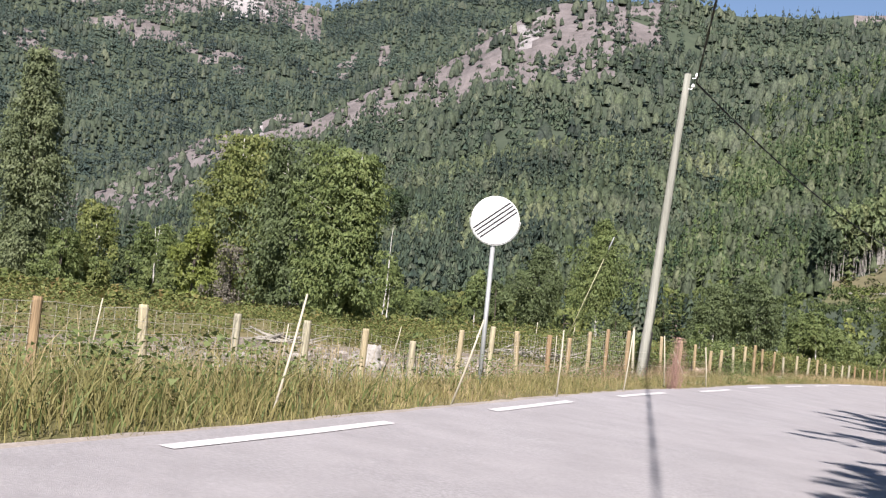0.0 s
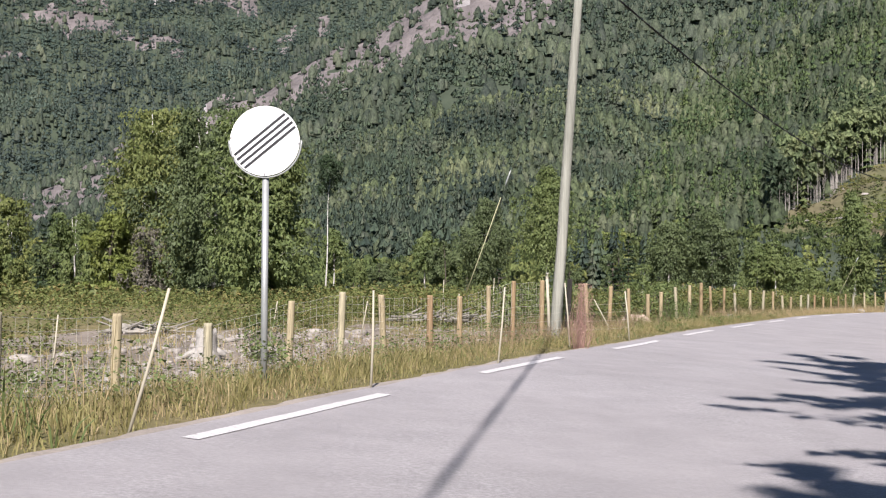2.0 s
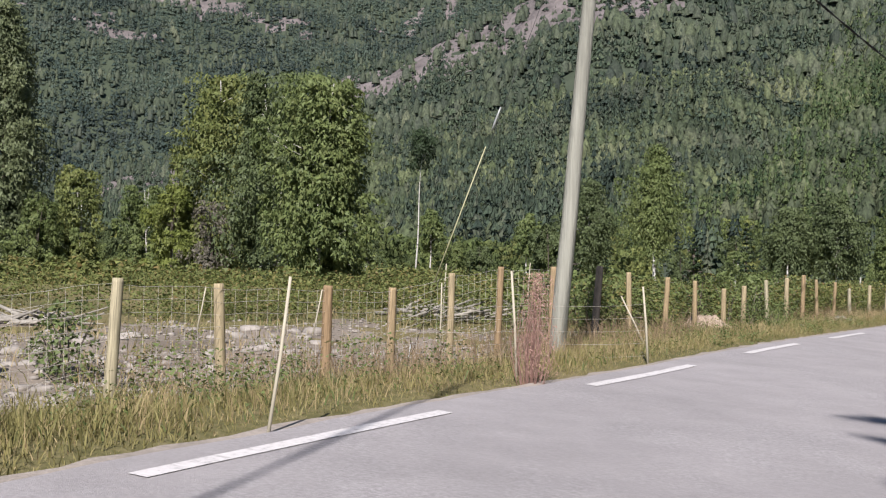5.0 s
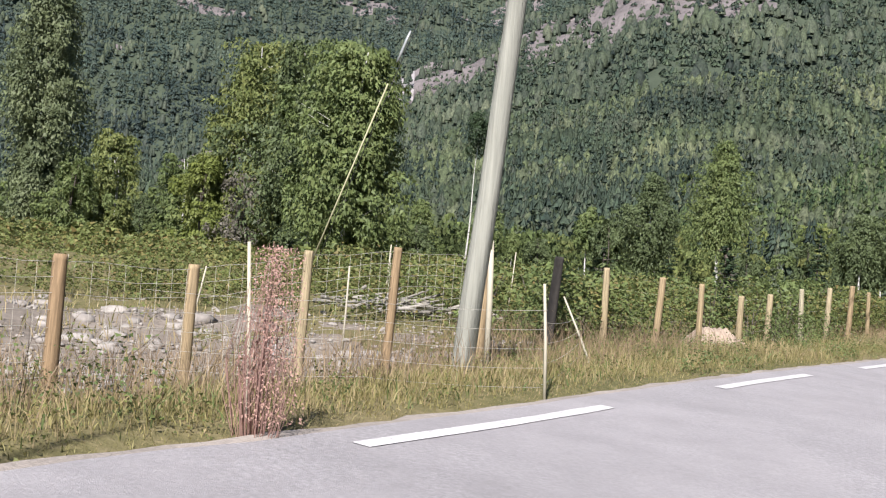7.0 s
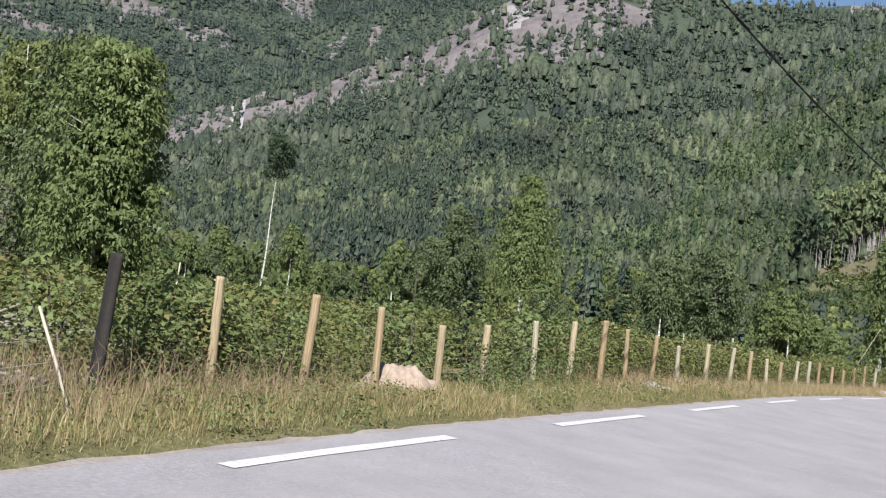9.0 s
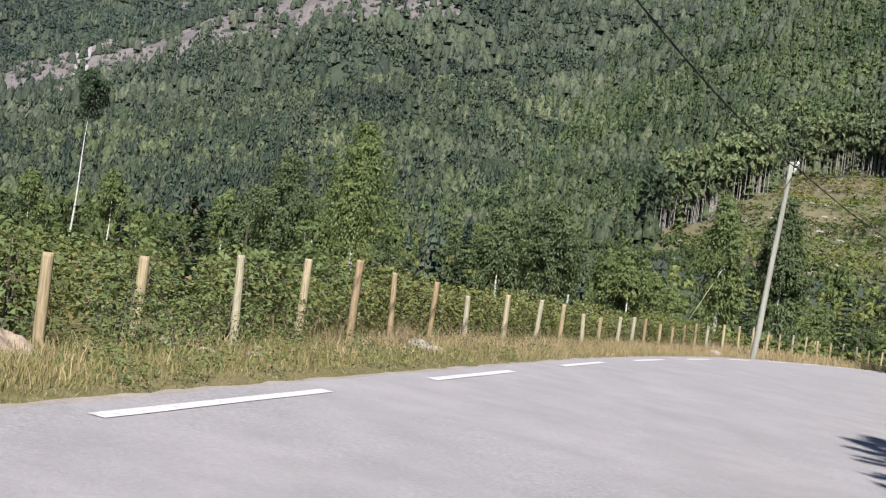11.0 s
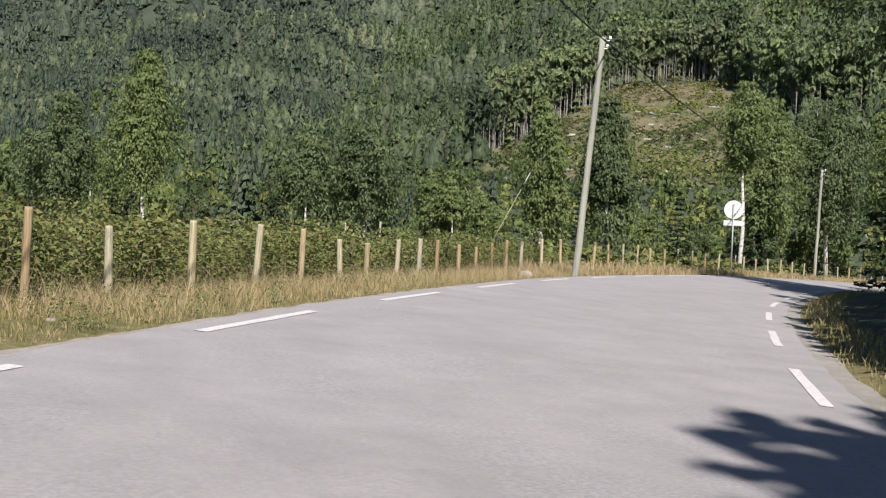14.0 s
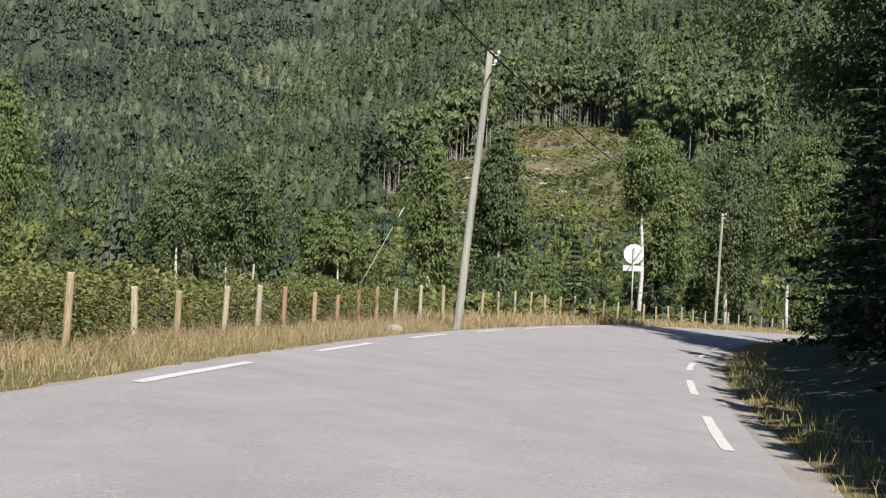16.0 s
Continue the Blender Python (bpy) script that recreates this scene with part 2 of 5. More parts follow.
M_FLOOR = two_tone("forest_floor", (0.026, 0.038, 0.023), (0.058, 0.073, 0.045), 0.05, 0.9, 0.95, 0.5, 0.3)
M_LEAFGOLD = foliage("yellowing_birch_leaves", (0.06, 0.086, 0.024), (0.135, 0.16, 0.05), 0.35, 0.28, 0.5, (0.21, 0.2, 0.065))
M_LEAFGREY = foliage("grey_green_birch_leaves", (0.062, 0.084, 0.042), (0.125, 0.15, 0.072), 0.35, 0.28, 0.5)
M_LEAFLIME = foliage("lime_leaves", (0.09, 0.125, 0.028), (0.17, 0.20, 0.05), 0.5, 0.35, 0.45)
M_TWIG = foliage("withered_leaves", (0.075, 0.07, 0.052), (0.145, 0.135, 0.105), 0.5, 0.2, 0.4)
M_REDLEAF = foliage("red_leaves", (0.10, 0.03, 0.02), (0.22, 0.07, 0.04), 0.8, 0.3, 0.5)
M_DEADWEED = foliage("withered_weeds", (0.11, 0.08, 0.05), (0.25, 0.185, 0.115), 0.8, 0.25, 0.5)
M_RUST = plain("dead_needles", (0.34, 0.21, 0.17), 0.9)


# ---- mesh helpers ----
def np_mesh(name, verts, faces, material, smooth=False, tint=None):
    """A mesh from an array of points and an array of faces with the same number of corners."""
    me = bpy.data.meshes.new(name)
    verts, faces = np.asarray(verts, np.float32), np.asarray(faces, np.int32)
    k = faces.shape[1]
    me.vertices.add(len(verts))
    me.vertices.foreach_set("co", verts.ravel())
    me.loops.add(faces.size)
    me.loops.foreach_set("vertex_index", faces.ravel())
    me.polygons.add(len(faces))
    me.polygons.foreach_set("loop_start", np.arange(len(faces), dtype=np.int32) * k)
    me.polygons.foreach_set("loop_total", np.full(len(faces), k, np.int32))
    me.polygons.foreach_set("use_smooth", np.full(len(faces), smooth))
    me.materials.append(material)
    me.update(calc_edges=True)
    if tint is not None:
        at_ = me.attributes.new("tree_tint", "FLOAT", "POINT")
        at_.data.foreach_set("value", np.asarray(tint, np.float32))
    return me


def part(name, bm, material, parent=None, label=""):
    """Links a bmesh, or a mesh, as one object under its thing."""
    if isinstance(bm, bmesh.types.BMesh):
        me = bpy.data.meshes.new(name)
        bm.to_mesh(me)
        bm.free()
        me.materials.append(material)
    else:
        me = bm
    ob = new(name, me)
    ob.parent = parent
    if label:
        tagged(ob, label)
    return ob


def empty(name, x, y, z, rx=0, ry=0, rz=0):
    ob = new(name)
    ob.empty_display_size = 0.1
    ob.matrix_basis = pose(x, y, z, rx, ry, rz)
    return ob


def tube(bm, points, radii, sides=8, cap=True):
    """A tapered tube through points."""
    rings = []
    pts = [Vector(p) for p in points]
    for k, p in enumerate(pts):
        d = (pts[min(k + 1, len(pts) - 1)] - pts[max(k - 1, 0)]).normalized()
        a = d.orthogonal().normalized() if abs(d.z) < 0.9 else Vector((1, 0, 0)).cross(d).normalized()
        if abs(d.z) < 0.9:
            a = d.cross(Vector((0, 0, 1))).normalized()
        b = d.cross(a)
        rings.append([bm.verts.new(p + radii[k] * (math.cos(2 * math.pi * s / sides) * a + math.sin(2 * math.pi * s / sides) * b)) for s in range(sides)])
    for r, q in zip(rings, rings[1:]):
        for s in range(sides):
            f = bm.faces.new((r[s], r[(s + 1) % sides], q[(s + 1) % sides], q[s]))
            f.smooth = sides > 5
    if cap:
        bm.faces.new(rings[0][::-1])
        bm.faces.new(rings[-1])
    return bm


def tube_part(name, points, radii, material, parent, sides=8, label=""):
    return part(name, tube(bmesh.new(), points, radii, sides), material, parent, label)


def box(bm, x0, y0, z0, x1, y1, z1, bevel=0.0):
    r = bmesh.ops.create_cube(bm, size=1.0)
    for v in r["verts"]:
        v.co = Vector((x0 + (v.co.x + 0.5) * (x1 - x0), y0 + (v.co.y + 0.5) * (y1 - y0), z0 + (v.co.z + 0.5) * (z1 - z0)))
    if bevel:
        bmesh.ops.bevel(bm, geom=list({e for v in r["verts"] for e in v.link_edges}), offset=bevel, segments=1, affect="EDGES")
    return bm


# ---- the road's line ----
LEFT = np.array([(-12.5, -22), (-8.2, -10), (-4.5, 0), (-2.05, 6.1), (-0.45, 10.6), (1.4, 15.9), (2.95, 20.0), (4.4, 23.4), (6.6, 29.0), (8.7, 33.9), (11.2, 39.6),
                 (14.5, 46.9), (17.9, 53.6), (21.2, 59.6), (25.8, 66.9), (30.5, 73.8), (36.4, 81.6), (43.0, 89.0), (51.4, 97.2), (62.5, 106.6), (76.0, 116.0), (95.0, 126.0), (130.0, 138.0)])
WIDTH = 5.5


def spline(points, n):
    """A smooth line through points, by cubic pieces over their chord length, in n even steps."""
    points = np.asarray(points, float)
    s = np.r_[0, np.cumsum(np.hypot(*np.diff(points, axis=0).T))]
    m = np.gradient(points, s, axis=0)
    q = np.linspace(0, s[-1], n)
    k = np.clip(np.searchsorted(s, q, side="right") - 1, 0, len(s) - 2)
    h = (s[k + 1] - s[k])[:, None]
    t = ((q - s[k]) / (s[k + 1] - s[k]))[:, None]
    return (2 * t**3 - 3 * t**2 + 1) * points[k] + (t**3 - 2 * t**2 + t) * h * m[k] + (3 * t**2 - 2 * t**3) * points[k + 1] + (t**3 - t**2) * h * m[k + 1], q


EDGE, ARC = spline(LEFT, 480)
TAN = np.gradient(EDGE, axis=0)
TAN /= np.hypot(*TAN.T)[:, None]
NOR = np.stack([TAN[:, 1], -TAN[:, 0]], 1)


def plane_z(x, y):
    return -0.1991 - 0.06499 * x + 0.02058 * y


def along(s, off):
    """The place at arc length s and offset off to the right of the road's left edge."""
    x = np.interp(s, ARC, EDGE[:, 0]) + off * np.interp(s, ARC, NOR[:, 0])
    y = np.interp(s, ARC, EDGE[:, 1]) + off * np.interp(s, ARC, NOR[:, 1])
    return x, y


def arc_of(x, y):
    """Arc length and offset, to the right of the left edge, of places."""
    p = np.stack([np.ravel(x), np.ravel(y)], 1)
    s, o = np.empty(len(p)), np.empty(len(p))
    for a in range(0, len(p), 4000):
        d = p[a:a + 4000, None] - EDGE[None]
        k = (d**2).sum(-1).argmin(1)
        dd = p[a:a + 4000] - EDGE[k]
        s[a:a + 4000] = ARC[k] + (dd * TAN[k]).sum(1)
        o[a:a + 4000] = (dd * NOR[k]).sum(1)
    return s, o


ORIGIN = np.array([7.0, 20.0])


def smooth(a, b, v):
    t = np.clip((v - a) / (b - a), 0, 1)
    return t * t * (3 - 2 * t)


def wave(x, y, scale, seed):
    """A cheap smooth noise of sines, about -1 to 1."""
    g = np.random.default_rng(seed)
    out = np.zeros(np.shape(x))
    for k in range(6):
        a, f, p = g.uniform(0, 6.28), g.uniform(0.6, 1.8) / scale, g.uniform(0, 6.28)
        out = out + np.sin((x * math.cos(a) + y * math.sin(a)) * f * 6.28 + p)
    return out / 3.2


CREST_A = ([-60, -30, -18, -12, -8.5, -3, 3, 10, 16, 25, 40, 70], [13.5, 14.4, 14.2, 14.5, 13.7, 15.2, 15.3, 14.9, 15.2, 15.6, 16, 15])
CREST_B = ([-30, -24, -18, -16.2, -14, -11, -8.7, -7, -4, -1.7, -0.5, 1.6, 5, 8, 9.5, 12, 16, 30, 60], [0.5, 1.5, 4.1, 5.2, 6.9, 8.3, 9.5, 10.3, 11.8, 13.0, 13.9, 15.0, 15.6, 15.3, 14.8, 14.5, 14.7, 14.5, 13])
CREST_C = ([-12, -6, -2, 1.6, 5, 6.5, 10, 14, 20, 30, 45, 70, 110], [0.0, 0.8, 2.6, 4.7, 6.5, 7.5, 9.4, 11.5, 14.4, 17.3, 18, 15, 6])
A_R, B_R, C_R = 2300.0, 1150.0, 760.0
B_POWER = 1.4


def hill(r, az, crest, near, far, power):
    el = np.interp(az, *crest, left=0.0, right=crest[1][-1])
    top = far * np.tan(np.radians(el))
    t = np.clip((r - near) / (far - near), 0, 1)
    back = 1 - 0.35 * smooth(far, far * 1.8, r)
    return top * t**power * back


def heights(x, y):
    """The lie of the land."""
    x, y = np.asarray(x, float), np.asarray(y, float)
    shape = x.shape
    s, o = arc_of(x, y)
    s, o = s.reshape(shape), o.reshape(shape)
    ex, ey = along(s.ravel(), 0.0)
    ex, ey = ex.reshape(shape), ey.reshape(shape)
    zl = np.clip(plane_z(ex, ey), -3.2, 0.3)
    inside = np.clip(o, 0, WIDTH)
    zx, zy = along(s.ravel(), inside.ravel())
    z = np.clip(plane_z(zx, zy).reshape(shape), -3.6, 0.3)
    r, az = np.hypot(x - ORIGIN[0], y - ORIGIN[1]), np.degrees(np.arctan2(x - ORIGIN[0], y - ORIGIN[1]))
    left, right = np.clip(-o, 0, None), np.clip(o - WIDTH, 0, None)
    z = z - 0.06 * smooth(-0.4, 0.0, o) * smooth(-0.5, -0.1, WIDTH - o) - 0.06 * smooth(0.15, 0.6, o) * smooth(0.15, 0.6, WIDTH - o)
    z = z + (0.10 * wave(x, y, 7.0, 3) + 0.05 * wave(x, y, 2.5, 4)) * smooth(0.6, 4, left) + 0.25 * wave(x, y, 40.0, 5) * smooth(8, 30, left)
    hollow = smooth(0.8, 2.4, left) * (0.12 + 0.2 * (1 - smooth(50, 57, s)))
    z = z - hollow
    z = z * (1 - smooth(25, 120, left)) - 0.2 * smooth(25, 120, left)
    z = z + 0.18 * np.clip(right - 0.6, 0, 30) * smooth(0.4, 3, right) + 0.12 * wave(x, y, 4.0, 6) * smooth(1, 4, right)
    ha = hill(r, az, CREST_A, 1250, A_R, 1.0)
    hb = hill(r, az, CREST_B, 220, B_R, B_POWER)
    hc = hill(r, az, CREST_C, 150, C_R, 1.5)
    big = np.maximum(np.maximum(ha, hb), hc)
    rough = (9 * wave(x, y, 420, 8) + 6 * wave(x, y, 150, 9)) * smooth(300, 1200, r) * smooth(5, 60, big) + 2.2 * wave(x, y, 45, 10) * smooth(150, 300, r) * smooth(2, 20, big)
    return z + big + rough


BEND = np.array([14.7, 38.0, 0.8])


def clearing(x, y, z):
    """1 inside the felled slope on the hillside and below it, else 0."""
    dx, dy, dz = x - BEND[0], y - BEND[1], z - BEND[2]
    d = np.hypot(dx, dy)
    az, el = np.degrees(np.arctan2(dx, dy)), np.degrees(np.arctan2(dz, d))
    top = np.interp(az, [15, 17, 20, 22, 25, 27.5, 29.5], [3.2, 4.0, 6.0, 6.9, 7.2, 6.6, 4.5])
    low = np.interp(az, [15, 18, 22, 26, 30], [2.6, 2.5, 2.2, 2.4, 3.0])
    return ((az > 15) & (az < 29.5) & (el < top + 0.25 * wave(x, y, 30, 77)) & (el > low) & (d < 520)).astype(float)


def cliff(x, y, r, az):
    """Bare rock along the middle ridge and on the far mountain."""
    el = np.maximum(np.interp(az, *CREST_B, left=0.5), 0.5)
    share = np.degrees(np.arctan2(hill(r, az, CREST_B, 220, B_R, B_POWER), np.maximum(r, 1.0))) / el
    low = np.interp(az, [-24, -17, -14, -10, -7.4, -5, -1.6, 1.8, 5, 7, 8.5], [0.42, 0.5, 0.68, 0.83, 0.80, 0.83, 0.80, 0.77, 0.77, 0.86, 1.1]) + 0.03 * wave(x, y, 130, 21) + 0.022 * wave(x, y, 40, 27)
    ridge = (r > 500) & (share > low) & (r < B_R * 1.03) & (az > -23) & (az < 8.5)
    brk = wave(x, y, 90, 22) + 0.6 * wave(x, y, 35, 23)
    far = ((r > 1500) & (wave(x, y, 300, 24) + 0.5 * wave(x, y, 80, 25) > 1.15)) | ((r > 1800) & (az < -12) & (wave(x, y, 260, 26) + 0.5 * wave(x, y, 70, 28) > 0.6))
    el_a = np.interp(az, *CREST_A)
    share_a = np.degrees(np.arctan2(hill(r, az, CREST_A, 1250, A_R, 1.0), np.maximum(r, 1.0))) / el_a
    belt = (r > 1500) & (az > -30) & (az < -8.5) & (share_a > 0.885 + 0.02 * wave(x, y, 150, 39) + 0.02 * wave(x, y, 55, 40))
    return (ridge & (brk > -1.0)) | far | belt


def pale_slab(x, y, r, az, z):
    """Clean light rock faces among the cliffs."""
    el = np.degrees(np.arctan2(z, r)) + 0.25 * wave(x, y, 45, 29)
    a = az + 0.5 * wave(x, y, 60, 30)
    return ((a > -0.4) & (a < 2.2) & (el > 13.3) & (el < 14.2) & (wave(x, y, 25, 38) > -0.1)) | ((a > -13.2) & (a < -11.6) & (r > 1500) & (el > 12.5)) | ((np.abs(az + 11.5) < 0.35) & (el > 6.9) & (r < 1250))


# ---- ground sheet ----
def build_ground():
    az = np.radians(np.r_[np.arange(-42, -26, 0.62), np.arange(-26, 10, 0.31), np.arange(10, 52, 0.62), np.arange(52, 318, 4.0)])
    rr = np.r_[0.0, 0.6 * 1.026 ** np.arange(272), 0.6 * 1.026 ** np.arange(272, 332, 0.5)]
    R, T = np.meshgrid(rr, az, indexing="ij")
    x, y = ORIGIN[0] + R * np.sin(T), ORIGIN[1] + R * np.cos(T)
    z = heights(x, y)
    n, m = R.shape
    idx = np.arange(n * m).reshape(n, m)
    nxt = np.roll(idx, -1, axis=1)
    f = np.stack([idx[:-1], idx[1:], nxt[1:], nxt[:-1]], -1).reshape(-1, 4)[:, ::-1]
    me = np_mesh("ground", np.stack([x, y, z], -1).reshape(-1, 3), f, M_GROUND, True)
    for m in (M_ROCK, M_CLEARING, M_EARTH, M_FLOOR, M_PALEROCK):
        me.materials.append(m)
    c = np.stack([x, y, z], -1).reshape(-1, 3)[f].mean(1)
    r = np.hypot(c[:, 0] - ORIGIN[0], c[:, 1] - ORIGIN[1])
    a = np.degrees(np.arctan2(c[:, 0] - ORIGIN[0], c[:, 1] - ORIGIN[1]))
    slot = np.zeros(len(f), np.int32)
    slot[r > 125] = 4
    slot[cliff(c[:, 0], c[:, 1], r, a)] = 1
    slot[(slot == 1) & pale_slab(c[:, 0], c[:, 1], r, a, c[:, 2])] = 5
    slot[clearing(c[:, 0], c[:, 1], c[:, 2]) > 0.5] = 2
    near = np.where(r < 75)[0]
    s, o = arc_of(c[near, 0], c[near, 1])
    blur = 2.2 * wave(c[near, 0], c[near, 1], 5.0, 35) + 1.2 * wave(c[near, 0], c[near, 1], 1.8, 36)
    bare = (s > 40.5 + blur) & (s < 56 + blur) & (o < -2.6 - 0.5 * wave(c[near, 0], c[near, 1], 3.0, 31)) & (o > -12 + blur)
    slot[near[bare]] = 3
    wooded = (s > 20) & (s < 140) & (o > WIDTH + 0.75 + 0.25 * wave(c[near, 0], c[near, 1], 2.0, 33))
    slot[near[wooded]] = 4
    me.polygons.foreach_set("material_index", slot)
    ob = new("ground", me)
    return tagged(ob, "grassy valley floor rising to forested mountain slopes", "ground", kind="structure")


build_ground()


def strip(name, s0, s1, o0, o1, lift, material, step=0.8, jag=0.0, seed=1, thick=0.0):
    """A strip of road surface between two offsets, with a rough edge if asked."""
    s = np.linspace(s0, s1, max(2, int(round((s1 - s0) / step)) + 1))
    g = np.random.default_rng(seed)
    cols = np.linspace(0, 1, max(2, int(abs(o1 - o0) / 0.6) + 1))
    j0, j1 = jag * g.uniform(-1, 1, len(s)), jag * g.uniform(-1, 1, len(s))
    rows = []
    for c in cols:
        off = (o0 + j0) * (1 - c) + (o1 + j1) * c
        x = np.interp(s, ARC, EDGE[:, 0]) + off * np.interp(s, ARC, NOR[:, 0])
        y = np.interp(s, ARC, EDGE[:, 1]) + off * np.interp(s, ARC, NOR[:, 1])
        rows.append(np.stack([x, y, np.clip(plane_z(x, y), -3.6, 0.3) + lift], -1))
    v = np.stack(rows, 1)
    n, m = v.shape[:2]
    idx = np.arange(n * m).reshape(n, m)
    f = np.stack([idx[:-1, :-1], idx[:-1, 1:], idx[1:, 1:], idx[1:, :-1]], -1).reshape(-1, 4)
    verts = v.reshape(-1, 3)
    if thick:
        ring = np.r_[idx[:, 0], idx[-1, 1:], idx[-2::-1, -1], idx[0, -2:0:-1]]
        low = verts[ring] - [0, 0, thick]
        a = np.arange(len(ring))
        b = np.roll(a, -1)
        f = np.concatenate([f, np.stack([ring[a], len(verts) + a, len(verts) + b, ring[b]], -1)[:, ::-1]])
        verts = np.concatenate([verts, low])
    return np_mesh(name, verts, f, material, False)


S0, S1 = 2.0, ARC[-1] - 2
road = tagged(new("road", strip("road", S0, S1, 0.03, WIDTH, 0.0, M_ASPHALT, 0.5, 0.02, 2, 0.12)), "pale worn grey asphalt country road, curving", "road", kind="structure")
tagged(new("road_shoulder", strip("road_shoulder", S0, S1, -0.09, 0.3, -0.012, M_GRAVEL, 0.25, 0.035, 3, 0.1)), "narrow strip of gravel and sand along the asphalt", "shoulder", kind="structure")
tagged(new("road_shoulder", strip("road_shoulder", S0, S1, WIDTH - 0.2, WIDTH + 0.28, -0.012, M_GRIT, 0.7, 0.05, 4, 0.1)), "narrow strip of gravel and sand along the asphalt", "shoulder", kind="structure")


LEFT_DASHES = [13.6, 19.3, 25.0, 30.68, 36.28, 41.93, 47.55, 53.22, 58.71, 64.29, 70.11, 75.87, 81.69] + [87.6 + 5.85 * k for k in range(14)]
RIGHT_DASHES = [70.5 + 6.06 * k for k in range(-9, 14)]


def build_dashes():
    """Dashes along both edges: three metres painted, three metres bare."""
    for k, s in enumerate(LEFT_DASHES):
        if s + 3 < S1 - 1:
            me = strip("edge_dash", s - 0.1, s + 2.95, 0.25, 0.36, 0.005, M_PAINT, 0.475, 0.006, 40 + k)
            tagged(new("edge_dash", me), "worn white painted edge dash on the asphalt", "road marking", "edge dashes", "structure")
    for k, s in enumerate(RIGHT_DASHES):
        if S0 < s and s + 3.2 < S1 - 1:
            me = strip("edge_dash", s, s + 3.0, WIDTH - 0.40, WIDTH - 0.29, 0.005, M_PAINT, 0.5, 0.006, 90 + k)
            tagged(new("edge_dash", me), "worn white painted edge dash on the asphalt", "road marking", "edge dashes", "structure")


build_dashes()


def zat(x, y):
    return float(heights(np.array([x]), np.array([y]))[0])


# ---- distant woods ----
def leaf_cards(g, centres, normals, size, jitter=0.5):
    """One loose triangle for each centre, turned about its normal."""
    n = len(centres)
    nrm = normals + g.normal(0, jitter, (n, 3))
    nrm /= np.linalg.norm(nrm, axis=1, keepdims=True)
    p = np.cross(nrm, g.normal(0, 1, (n, 3)))
    p /= np.linalg.norm(p, axis=1, keepdims=True)
    q = np.cross(nrm, p)
    k = size * g.uniform(0.6, 1.4, (n, 1))
    v = np.stack([centres + p * k, centres - p * k * 0.5 + q * k * 0.8, centres - p * k * 0.6 - q * k * 0.75], 1)
    return v.reshape(-1, 3), np.arange(3 * n).reshape(-1, 3)


def hanging_cards(g, centres, out, size, spread=0.4):
    """Narrow drooping sprays, one triangle each."""
    n = len(centres)
    down = np.array([0, 0, -1.0]) + 0.35 * out + g.normal(0, spread, (n, 3))
    down /= np.linalg.norm(down, axis=1, keepdims=True)
    side = np.cross(down, out + g.normal(0, 0.55, (n, 3)))
    side /= np.linalg.norm(side, axis=1, keepdims=True)
    k = size * g.uniform(0.6, 1.45, (n, 1))
    v = np.stack([centres - down * k * 0.8 - side * k * 0.5, centres - down * k * 0.6 + side * k * 0.5, centres + down * k], 1)
    return v.reshape(-1, 3), np.arange(3 * n).reshape(-1, 3)


def crown_blob(g, wide, low, cards):
    """One rounded, lumpy crown of a tree of height 1, with loose sprays round its outline."""
    bm = bmesh.new()
    bmesh.ops.create_icosphere(bm, subdivisions=1, radius=1.0)
    p = np.array([q.co[:] for q in bm.verts])
    f = np.array([[q.index for q in c.verts] for c in bm.faces])
    bm.free()
    f = f[p[f][:, :, 2].mean(1) > -0.5]
    off = Vector(g.uniform(-50, 50, 3))
    k = np.array([1 + 0.45 * noise.noise(Vector(q) * 1.2 + off) + 0.35 * noise.noise(Vector(q) * 2.7 + off) for q in p])
    taper = 1.0 - 0.42 * p[:, 2] - 0.3 * np.clip(-p[:, 2], 0, 1) ** 2
    v = np.stack([p[:, 0] * k * taper * wide, p[:, 1] * k * taper * wide, low + (1 - low) * (0.5 + 0.5 * p[:, 2] * (0.75 + 0.25 * k))], -1)
    if cards:
        i = g.integers(0, len(p), cards)
        c = v[i] * np.array([1.04, 1.04, 1.0]) + g.normal(0, 0.018, (cards, 3))
        u, h = hanging_cards(g, c, p[i], 0.085, 0.5)
        f = np.concatenate([f, h + len(v)])
        v = np.concatenate([v, u])
    return v, f


